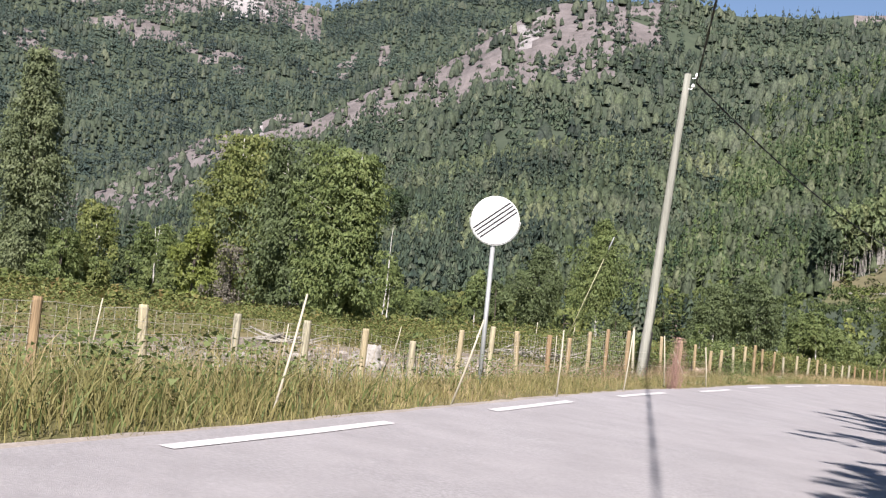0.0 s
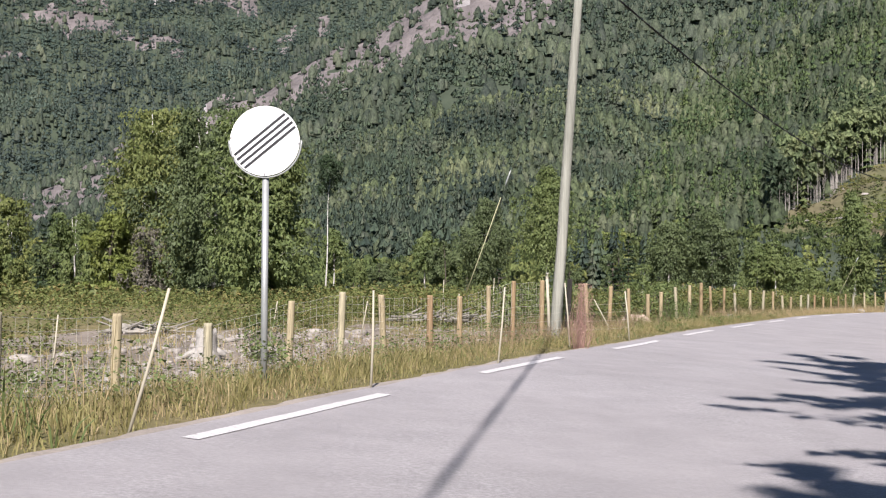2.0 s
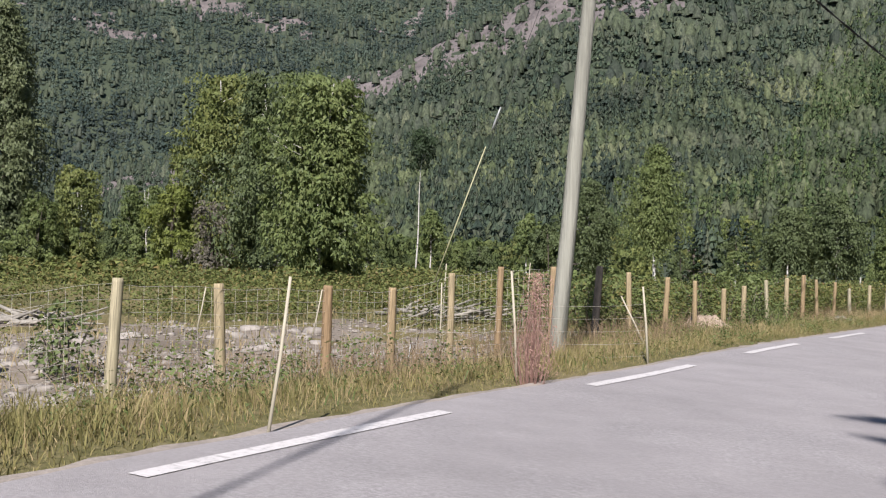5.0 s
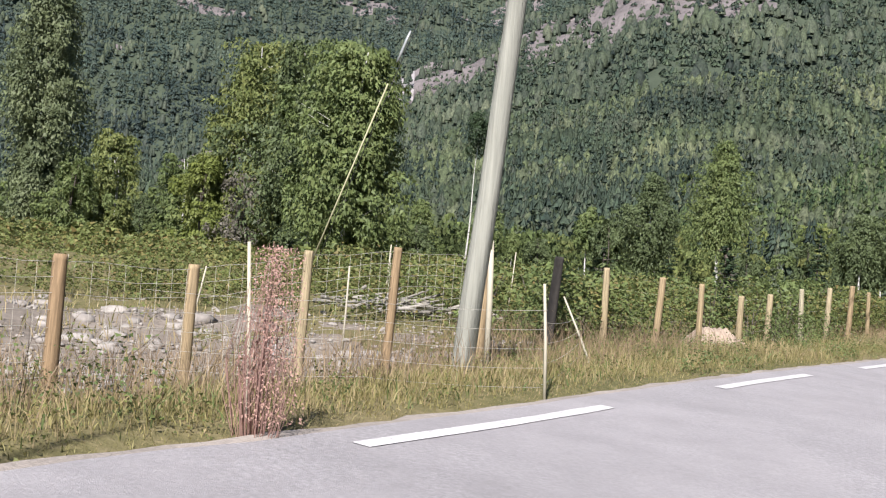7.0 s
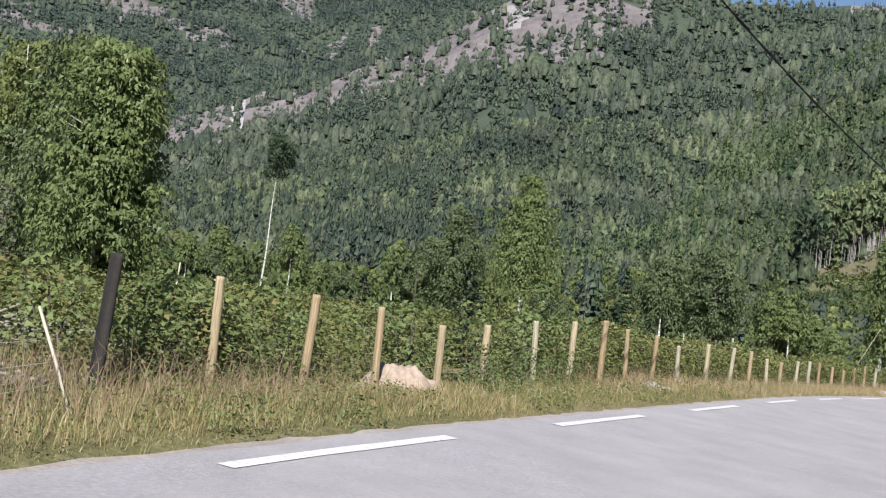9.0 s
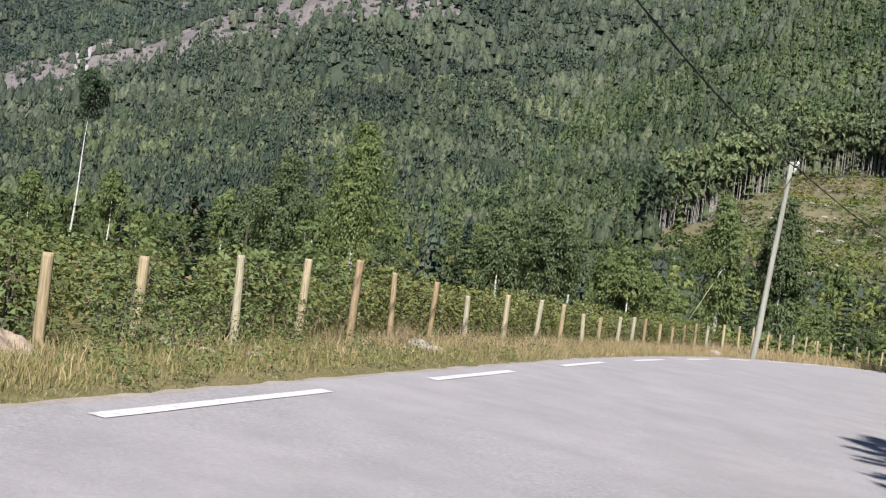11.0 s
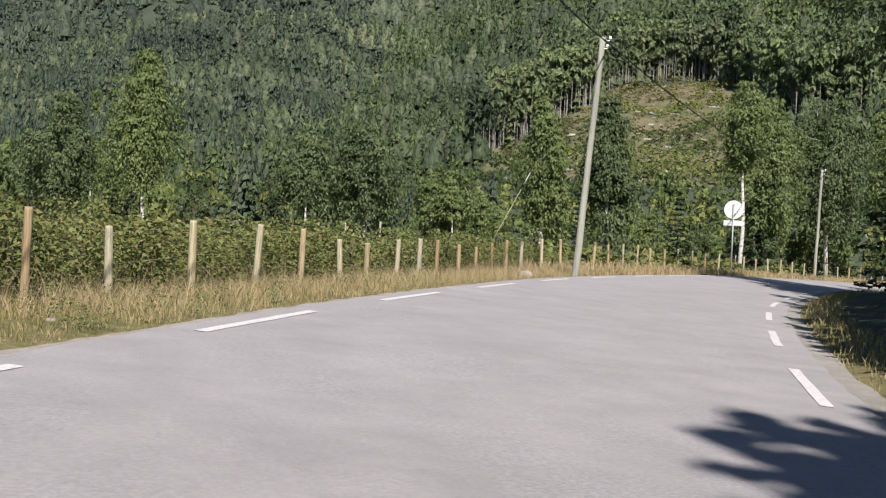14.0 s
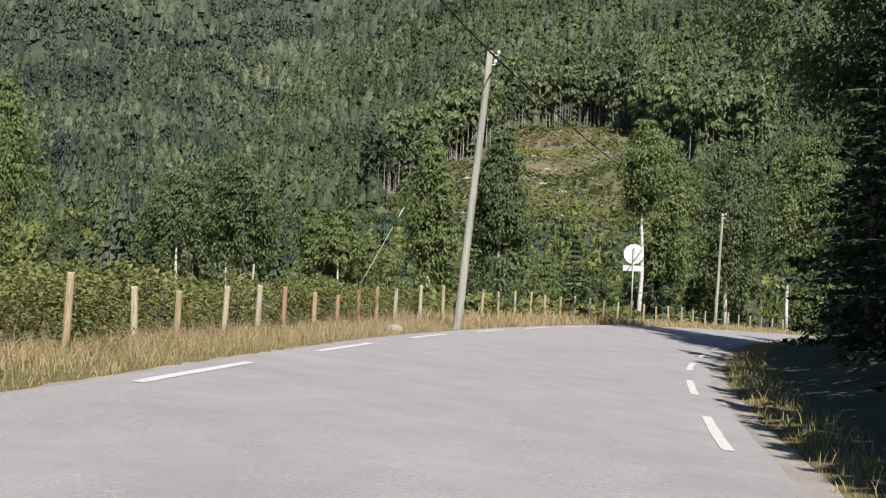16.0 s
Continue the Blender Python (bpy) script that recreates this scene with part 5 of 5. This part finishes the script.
stand(broadleaf("birch_tree", 24, 9.9, 1.6, 0.22, 100, 80, 0.155, M_BIRCH, M_LEAFDARK, 1.3, 1, "leafy dark-green birch behind the fence", 0.6), 36.6, 95.6)
stand(broadleaf("birch_tree", 25, 11.9, 1.5, 0.6, 80, 80, 0.155, M_BIRCH, M_LEAF, 0.9, 1, "slender birch with a long bare white stem", 1.0), 47.0, 100.1)
stand(broadleaf("birch_tree", 26, 13.5, 2.8, 0.3, 130, 80, 0.19, M_BIRCH, M_LEAF, 1.3, 4, "tall leafy birch at the wood's edge", 1.0), 56.8, 115.3)
stand(broadleaf("birch_tree", 27, 14.0, 3.0, 0.36, 130, 80, 0.195, M_BIRCH, M_LEAFDARK, 1.5, 4, "tall leafy birch with pale stems at the wood's edge", 1.0), 62.5, 116.5)
stand(broadleaf("birch_tree", 28, 16.0, 3.4, 0.4, 150, 80, 0.21, M_BIRCH, M_LEAF, 1.3, 3, "tall leafy birch with pale stems at the wood's edge", 1.0), 71.4, 121.8)
stand(broadleaf("pine_tree", 29, 15.0, 4.2, 0.5, 120, 70, 0.17, M_BARK, M_LEAFDARK, 0.3, 1, "dark spreading pine leaning over the bend", 0.6), 38.8, 69.0)

# the wood's edge between field and hillside
def build_wood_edge():
    kinds = [broadleaf("birch_tree", 41, 8.4, 1.9, 0.44, 46, 70, 0.2, M_BIRCH, M_LEAF, 1.0, 1, "young green birch in the wood at the field's end", 0.5, 0.0, 1.5),
             broadleaf("alder_tree", 42, 6.5, 2.6, 0.06, 46, 70, 0.2, M_BARK, M_LEAFDARK, 0.7, 3, "bushy dark-green alder in the wood at the field's end", 0.5, 0.0, 1.5),
             broadleaf("rowan_tree", 43, 5.2, 2.4, 0.04, 40, 70, 0.2, M_BARK, M_LEAF, 0.6, 3, "low bushy green tree in the wood at the field's end", 0.5, 0.0, 1.5),
             spruce("spruce_tree", 44, 9.0, 1.7, 0.06, 16, M_NEEDLE, "young dark-green spruce in the wood at the field's end", None, 14, 0.2)]
    g = np.random.default_rng(45)
    used = [False] * 4
    n = 0
    while n < 100:
        az, r = g.uniform(-36, 46), g.uniform(84, 134)
        x, y = ORIGIN[0] + r * math.sin(math.radians(az)), ORIGIN[1] + r * math.cos(math.radians(az))
        s, o = arc_of(np.array([x]), np.array([y]))
        if o[0] > -9.5 or (az < -4 and r < 88) or (-7 < az < 12 and r < 112) or (az > 12 and r < 104):
            continue
        k = int(g.choice(4, p=[0.30, 0.38, 0.20, 0.12]))
        size = g.uniform(0.6, 1.15) * (0.8 if az < -4 else 0.72 if 17 < az < 30 else 1.0)
        if used[k]:
            again(kinds[k], x, y, g.uniform(0, 360), size)
        else:
            stand(kinds[k], x, y, 0.0, size)
            used[k] = True
        n += 1


build_wood_edge()


def build_dark_row():
    """The spruces that stand close along the inner side of the bend and shade it."""
    a = spruce("spruce_tree", 51, 13.5, 3.2, 0.10, 26, M_NEEDLE, "dense dark spruce standing close beside the road", None, 30, 0.146)
    b = spruce("spruce_tree", 52, 10.5, 2.7, 0.06, 22, M_NEEDLE, "dense dark spruce standing close beside the road", None, 30, 0.14)
    spots = [
             (6.25, 3.6, 1.28, 2), (7.85, 5.4, 1.1, 2), (4.6, -4.6, 1.15, 2), (9.2, 3.0, 1.2, 2), (6.2, 0.6, 0.95, 0), (3.2, -1.4, 0.93, 0), (7.15, 4.3, 1.25, 2), (16.85, 23.1, 1.15, 0),
             (19.4, 25.2, 1.1, 0), (37.0, 62.6, 0.95, 0), (34.6, 58.6, 0.9, 0), (8.6, 1.5, 1.1, 0), (12.5, 4.0, 1.1, 0), (11.9, 9.5, 0.8, 1), (17.2, 30.2, 0.75, 1), (15.85, 23.7, 0.95, 0),
             (15.65, 24.3, 1.0, 2), (15.75, 23.9, 1.02, 0), (15.15, 25.1, 0.97, 0), (16.25, 24.9, 1.02, 0), (17.25, 25.9, 1.0, 0), (18.25, 26.7, 1.0, 0), (17.05, 24.3, 1.0, 0), (18.25, 24.9, 1.0, 2),
             (18.9, 31.2, 0.8, 1), (20.6, 29.0, 1.1, 0), (33.2, 57.6, 1.0, 1), (35.2, 56.8, 1.25, 0), (36.5, 64.4, 1.0, 0), (40.0, 63.0, 1.2, 0), (41.2, 71.0, 0.95, 1), (45.0, 70.0, 1.1, 0),
             (42.0, 58.0, 1.3, 0), (38.4, 60.0, 1.25, 0), (35.8, 60.8, 0.95, 0), (38.6, 67.4, 0.95, 1), (19.0, 36.2, 0.53, 1), (20.5, 38.2, 0.58, 1), (21.0, 40.7, 0.56, 1), (22.2, 42.7, 0.52, 1),
             (23.4, 44.7, 0.52, 1), (24.2, 46.9, 0.57, 1), (25.4, 49.0, 0.58, 1), (26.7, 51.0, 0.63, 1), (27.5, 53.3, 0.59, 1), (29.0, 55.1, 0.54, 1), (29.7, 57.4, 0.64, 1), (31.1, 59.3, 0.54, 1),
             (32.8, 61.1, 0.58, 1), (24.7, 31.4, 1.15, 0), (25.8, 34.9, 1.14, 0), (27.5, 37.9, 1.02, 0), (29.1, 40.6, 1.19, 0), (30.2, 43.8, 1.13, 0), (31.8, 46.7, 1.15, 0), (33.8, 49.5, 1.04, 0),
             (35.4, 52.1, 1.13, 0), (36.9, 54.8, 1.16, 0), (38.5, 57.8, 1.15, 0), (30.3, 31.1, 1.3, 0), (32.1, 37.1, 1.3, 0), (35.2, 41.8, 1.3, 0), (37.6, 47.2, 1.3, 0), (40.4, 51.8, 1.3, 0),
             (29.9, 50.6, 0.77, 0), (32.8, 55.2, 0.85, 0), (34.8, 61.0, 1.05, 0), (36.3, 62.4, 1.0, 0), (37.8, 64.0, 1.1, 0), (33.8, 59.4, 0.95, 0)]
    for sv, ov, k in ((68.5, 8.6, 0.6), (71.0, 8.3, 0.56), (73.5, 8.1, 0.52), (76.0, 8.2, 0.55), (78.5, 8.3, 0.55)):
        x, y = along(np.array([sv]), ov)
        spots.append((float(x[0]), float(y[0]), k, 1))
    c = spruce("spruce_tree", 53, 14.5, 2.9, 0.27, 15, M_NEEDLE, "tall spruce with long open boughs beside the road", None, 30, 0.14)
    used = [False, False, False]
    for x, y, k, which in spots:
        ob = (a, b, c)[which]
        if used[which]:
            again(ob, x, y, (x * 37 + y * 11) % 360, k)
        else:
            stand(ob, x, y, 20.0, k)
            used[which] = True


build_dark_row()


def build_saplings():
    a = spruce("spruce_sapling", 81, 1.9, 0.55, 0.04, 11, M_NEEDLE, "young dark-green spruce growing up through the thicket", None, 16, 0.05)
    stand(a, 7.6, 45.2, 0.0, 1.0)
    again(a, 4.5, 58.2, 70.0, 0.95)
    again(a, 12.2, 62.0, 200.0, 0.8)
    b = broadleaf("birch_sapling", 82, 2.0, 0.45, 0.2, 24, 60, 0.05, M_BIRCH, M_LEAF, 0.6, 1, "slim young birch standing in the thicket", 0.6, 0.05)
    stand(b, 9.3, 49.5, 0.0, 1.0)


build_saplings()


# ---- shrubs and grass ----
def shrub_proto(g, n, leaf):
    u = g.uniform(0, 1, n)
    a = g.uniform(0, 6.28, n)
    r = 0.45 * np.sin(np.pi * np.clip(0.2 + 0.7 * u, 0, 1)) ** 0.6 * np.sqrt(g.uniform(0.1, 1, n))
    c = np.stack([r * np.cos(a), r * np.sin(a), u], -1)
    return leaf_cards(g, c, np.stack([np.cos(a) * 0.6, np.sin(a) * 0.6, 0.8 + 0 * a], -1), leaf, 0.5)


def gap_from(x, y, a, b):
    """How far places lie from the line between a and b."""
    ax, ay = b[0] - a[0], b[1] - a[1]
    k = np.clip(((x - a[0]) * ax + (y - a[1]) * ay) / (ax * ax + ay * ay), 0, 1)
    return np.hypot(x - a[0] - k * ax, y - a[1] - k * ay)


def scatter_shrubs(name, label, s0, s1, o0, o1, count, size, material, seed, leaf=0.085, cards=110):
    g = np.random.default_rng(seed)
    s, o = g.uniform(s0, s1, count), -(o0 + (o1 - o0) * g.uniform(0, 1, count) ** 1.5)
    x, y = along(s, o)
    keep = wave(x, y, 6.0, seed) + g.uniform(-0.7, 0.7, count) > -0.55
    keep &= (gap_from(x, y, (6.75, 36.3), (8.3, 32.0)) > 0.8) & (gap_from(x, y, (11.1, 43.5), (12.6, 40.0)) > 0.6)
    x, y = x[keep], y[keep]
    n = len(x)
    h = size * g.uniform(0.55, 1.25, n)
    protos = [shrub_proto(g, cards, leaf) for _ in range(6)]
    v, f, _ = stamp(protos, np.stack([x, y, heights(x, y) - 0.06], -1), h, h * g.uniform(0.9, 1.5, n), g.uniform(0, 6.28, n), g.integers(0, 6, n))
    tagged(new(name, np_mesh(name, v, f, material)), label, "undergrowth", kind="stuff")


scatter_shrubs("raspberry_thicket", "green raspberry thicket with reddish leaves behind the fence", 56.5, 104, 3.0, 13, 1150, 0.9, M_SHRUB, 201, 0.03, 270)
scatter_shrubs("raspberry_thicket", "green raspberry thicket with reddish leaves behind the fence", 56, 118, 10, 32, 900, 0.7, M_SHRUB, 202, 0.045, 150)
scatter_shrubs("field_undergrowth", "leafy green weeds covering the field", 20, 62, 11, 48, 900, 0.7, M_SHRUB, 203, 0.045, 120)
scatter_shrubs("field_undergrowth", "leafy green weeds covering the field", 30, 57, 3.2, 12, 130, 0.42, M_SHRUB, 204, 0.04, 110)
scatter_shrubs("field_undergrowth", "leafy green weeds covering the field", 104, 140, 3.2, 16, 420, 0.9, M_SHRUB, 205, 0.13, 60)
scatter_shrubs("field_undergrowth", "fresh green leafy weeds round the stump", 31, 42.5, 3.6, 11, 260, 0.5, M_LEAF, 211, 0.035, 120)
scatter_shrubs("far_meadow_growth", "rough green growth at the far end of the field", 60, 118, 30, 62, 700, 1.0, M_SHRUB, 207, 0.11, 90)


def blades(g, x, y, z, h, w, bend):
    n = len(x)
    a = g.uniform(0, 6.28, n)
    lean = bend * g.uniform(0.2, 1.0, n) * h
    c, s_ = np.cos(a), np.sin(a)
    sd = g.uniform(0, 6.28, n)
    wx, wy = w * np.cos(sd), w * np.sin(sd)
    base = np.stack([x, y, z - 0.03], -1)
    side = np.stack([wx, wy, 0 * x], -1)
    mid = base + np.stack([c * lean * 0.35, s_ * lean * 0.35, h * 0.6], -1)
    tip = base + np.stack([c * lean, s_ * lean, h], -1)
    v = np.stack([base - side, base + side, mid + side * 0.8, mid - side * 0.8, tip], 1).reshape(-1, 3)
    i = np.arange(n)[:, None] * 5
    f = np.concatenate([i + [0, 1, 2], i + [0, 2, 3], i + [3, 2, 4]])
    return v, f


def grass_patch(name, label, s0, s1, o0, o1, count, height, width, material, seed, bend=0.5, power=1.0, gap=-0.3, sign=-1.0):
    g = np.random.default_rng(seed)
    s, o = g.uniform(s0, s1, count), o0 + (o1 - o0) * g.uniform(0, 1, count) ** power
    x, y = along(s, sign * o if sign < 0 else WIDTH + o)
    clump = wave(x, y, 1.3, seed) * 0.5 + 0.6 * wave(x, y, 0.45, seed + 1)
    keep = (clump + g.uniform(-0.8, 0.8, count) > gap) & (np.hypot(x - 11.3, y - 43.2) > 0.55)
    x, y, s, o, clump = x[keep], y[keep], s[keep], o[keep], clump[keep]
    n = len(x)
    fade = smooth(0.0, 0.7, o) * 0.75 + 0.25
    h = height * g.uniform(0.35, 1.15, n) * fade * (1 + 0.35 * clump)
    v, f = blades(g, x, y, heights(x, y), np.maximum(h, 0.04), width * g.uniform(0.6, 1.3, n), bend)
    tagged(new(name, np_mesh(name, v, f, material)), label, "grass", kind="stuff")


grass_patch("verge_grass", "tall green roadside grass", 22, 35, 0.02, 3.6, 30000, 0.4, 0.0045, M_GRASS, 301, 0.8)
grass_patch("verge_grass", "dark green grass and leafy stalks in the roadside verge", 22, 36, 0.2, 3.6, 6000, 0.36, 0.007, M_LEAF, 320, 0.8)
grass_patch("verge_grass", "yellow-green roadside grass", 34, 43, 0.02, 1.7, 9000, 0.22, 0.005, M_GRASS, 311, 0.7)
grass_patch("verge_grass", "yellow-green roadside grass", 40, 60, 0.1, 3.2, 34000, 0.16, 0.004, M_GRASS, 302, 0.8)
grass_patch("verge_grass", "dark green leaves and stalks in the roadside grass", 38, 62, 0.3, 3.0, 5000, 0.15, 0.006, M_LEAF, 321, 0.9)
grass_patch("verge_grass", "short green roadside grass", 56, 84, -0.03, 2.8, 30000, 0.12, 0.006, M_GRASS, 303)
grass_patch("dry_grass", "dry straw-coloured roadside grass", 34, 60, 0.3, 2.9, 15000, 0.22, 0.003, M_DRY, 304)
grass_patch("dry_grass", "dry straw-coloured roadside grass", 58, 78, 0.8, 3.0, 4500, 0.18, 0.005, M_DRY, 305)
grass_patch("dry_grass", "dry golden roadside grass along the fence", 70, 98, 0.02, 2.6, 32000, 0.25, 0.0038, M_DRY, 312, 0.9)
grass_patch("verge_turf", "short worn turf at the asphalt's edge", 43, 64, -0.08, 1.4, 26000, 0.08, 0.004, M_GRASS, 314, 0.9, 1.4)
grass_patch("verge_turf", "short dry turf at the asphalt's edge", 36, 70, -0.02, 1.6, 18000, 0.1, 0.004, M_DRY, 315, 0.9, 1.4)
grass_patch("field_grass", "sparse yellow-green grass on the stony field", 37, 58, 2.8, 11, 6500, 0.2, 0.007, M_GRASS, 316, 0.9, 1.3, 0.25)
grass_patch("field_grass", "sparse dry grass on the stony field", 37, 58, 2.8, 11, 5500, 0.24, 0.006, M_DRY, 317, 0.9, 1.3, 0.25)
grass_patch("dry_grass", "dry straw-coloured roadside grass", 96, 155, 0.1, 4.0, 20000, 0.42, 0.014, M_DRY, 306)
grass_patch("verge_grass", "tall green field grass", 14, 36, 3.4, 14, 11000, 0.32, 0.010, M_GRASS, 307, gap=0.05)
grass_patch("verge_grass", "yellow-green grass on the inner verge", 55, 125, 0.02, 1.15, 11000, 0.18, 0.005, M_GRASS, 308, 0.8, sign=1.0)
grass_patch("dry_grass", "dry grass on the inner verge", 55, 110, 0.0, 1.0, 4000, 0.18, 0.005, M_DRY, 313, 0.8, sign=1.0)
grass_patch("verge_grass", "yellow-green grass on the inner verge", 10, 55, 0.3, 2.2, 2500, 0.28, 0.010, M_GRASS, 309, sign=1.0)

grass_patch("dry_stalks", "tall straw-coloured dry stalks in the roadside grass", 22, 38, 0.4, 4.5, 3400, 0.58, 0.0035, M_DRY, 310, 0.5)
scatter_shrubs("verge_weeds", "broad-leaved weeds in the roadside verge", 22, 62, 0.25, 3.0, 420, 0.26, M_SHRUB, 206, 0.035, 70)
scatter_shrubs("verge_weeds", "leafy weeds in front of the fence posts", 53, 84, 0.8, 2.9, 330, 0.3, M_SHRUB, 208, 0.03, 95)
scatter_shrubs("verge_weeds", "tall leafy weeds by the fence foot", 37, 47, 0.7, 2.9, 90, 0.45, M_LEAF, 210, 0.032, 100)
scatter_shrubs("verge_weeds", "tall leafy weeds in the roadside grass", 24, 35, 0.8, 4.0, 190, 0.5, M_LEAF, 209, 0.04, 90)


# ---- small things far off ----
def silage_bale(x, y, spin):
    """A round bale in white film, with its ends pulled in."""
    ob = empty("silage_bale", x, y, zat(x, y) - 0.25, 0, 0, spin)
    tagged(ob, "white film-wrapped round bale lying at the field's end", "silage bale", "silage bales")
    bm = tube(bmesh.new(), [(-0.62, 0, 0.6), (-0.6, 0, 0.6), (-0.5, 0, 0.6), (0, 0, 0.6), (0.5, 0, 0.6), (0.6, 0, 0.6), (0.62, 0, 0.6)], [0.3, 0.5, 0.6, 0.62, 0.6, 0.5, 0.3], 20)
    part("film_wrap", bm, M_GREYBACK, ob)


def far_post(x, y, h):
    ob = empty("field_post", x, y, zat(x, y))
    tagged(ob, "grey weathered wooden post standing alone in the field", "post")
    tube_part("stem", [(0, 0, -0.3), (0.02, 0, h * 0.5), (0.05, 0, h)], [0.07, 0.065, 0.055], M_POLE, ob, 10)


far_post(24.8, 98.9, 1.9)


def red_shrub(x, y, h):
    ob = empty("red_leaved_shrub", x, y, zat(x, y))
    tagged(ob, "low shrub with reddish leaves below the dark spruces", "shrub")
    g = np.random.default_rng(61)
    for k in range(9):
        a = g.uniform(0, 6.28)
        tube_part("stem", [(0, 0, -0.05), (0.12 * math.cos(a), 0.12 * math.sin(a), h * 0.4), (0.35 * math.cos(a), 0.35 * math.sin(a), h * g.uniform(0.7, 1.0))], [0.012, 0.009, 0.004], M_BARK, ob, 4)
    v, f = shrub_proto(g, 420, 0.045)
    tagged(part("leaves", np_mesh("leaves", v * [1.1, 1.1, h], f, M_REDLEAF), None, ob), "dull red leaves")


silage_bale(18.7, 97.8, 20)
silage_bale(20.0, 97.9, 5)
red_shrub(33.0, 62.3, 1.0)
grass_patch("withered_weeds", "thin brown withered weeds round the pole's foot", 46, 58, 0.9, 4.5, 8000, 0.42, 0.003, M_DEADWEED, 318, 0.7, 1.0, 0.0)
grass_patch("withered_weeds", "thin brown withered weeds below the fence", 66, 100, 1.2, 3.6, 7000, 0.42, 0.004, M_DEADWEED, 319, 0.7, 1.0, 0.1)
def leafy_bush(seed, material, label):
    """A bush one metre high: a few bent stems under a loose heap of leaves."""
    g = np.random.default_rng(seed)
    ob = empty("roadside_bush", 0, 0, 0)
    tagged(ob, label, "bush", "bushes by the fence")
    for k in range(4):
        a = g.uniform(0, 6.28)
        c, s_ = math.cos(a), math.sin(a)
        tube_part("stem", [(0.03 * c, 0.03 * s_, -0.08), (0.12 * c, 0.12 * s_, 0.45), (0.28 * c, 0.28 * s_, g.uniform(0.75, 0.95))], [0.012, 0.009, 0.004], M_BARK, ob, 4)
    v, f = shrub_proto(g, 420, 0.036)
    part("leaves", np_mesh("leaves", v, f, material), None, ob)
    return ob


def build_bushes():
    kinds = [leafy_bush(71, M_LEAF, "leafy green bush standing by the fence"), leafy_bush(72, M_LEAF, "leafy green bush standing by the fence"),
             leafy_bush(73, M_SHRUB, "leafy bush with browning leaves by the fence"), leafy_bush(74, M_SHRUB, "leafy bush with browning leaves by the fence")]
    g = np.random.default_rng(75)
    spots = [tuple(float(q[0]) for q in along(np.array([sv]), ov)) for sv, ov in ((60.9, -1.9), (61.6, -2.1), (62.4, -2.0), (63.1, -2.2), (64.1, -2.1), (62.7, -1.6), (65.3, -2.2), (66.6, -2.3))]
    spots += [(-1.15, 24.1), (-0.9, 23.9), (5.35, 33.4), (4.9, 32.5), (5.3, 34.1), (4.5, 32.6), (3.4, 33.2), (5.7, 34.6), (4.0, 34.0)]
    for n in range(120):
        s, o = g.uniform(57, 98), -(2.95 + 4.5 * g.uniform() ** 1.4)
        x, y = along(np.array([s]), o)
        x, y = float(x[0]), float(y[0])
        if n < len(spots):
            x, y = spots[n]
        if gap_from(np.array([x]), np.array([y]), (6.75, 36.3), (8.3, 32.0))[0] < 0.8:
            continue
        k = int(g.integers(0, 2)) + (2 if s > 72 and n >= len(spots) else 0)
        size = g.uniform(0.7, 1.25) if n >= len(spots) else g.uniform(0.4, 0.6) if n < 8 else g.uniform(0.6, 0.85)
        if kinds[k].location.length < 0.01:
            stand(kinds[k], x, y, 0.0, size)
        else:
            again(kinds[k], x, y, g.uniform(0, 360), size)


build_bushes()
scatter_shrubs("verge_weeds", "low broad-leaved green weeds in the short verge", 54, 74, 0.25, 2.9, 380, 0.24, M_LEAF, 213, 0.05, 60)
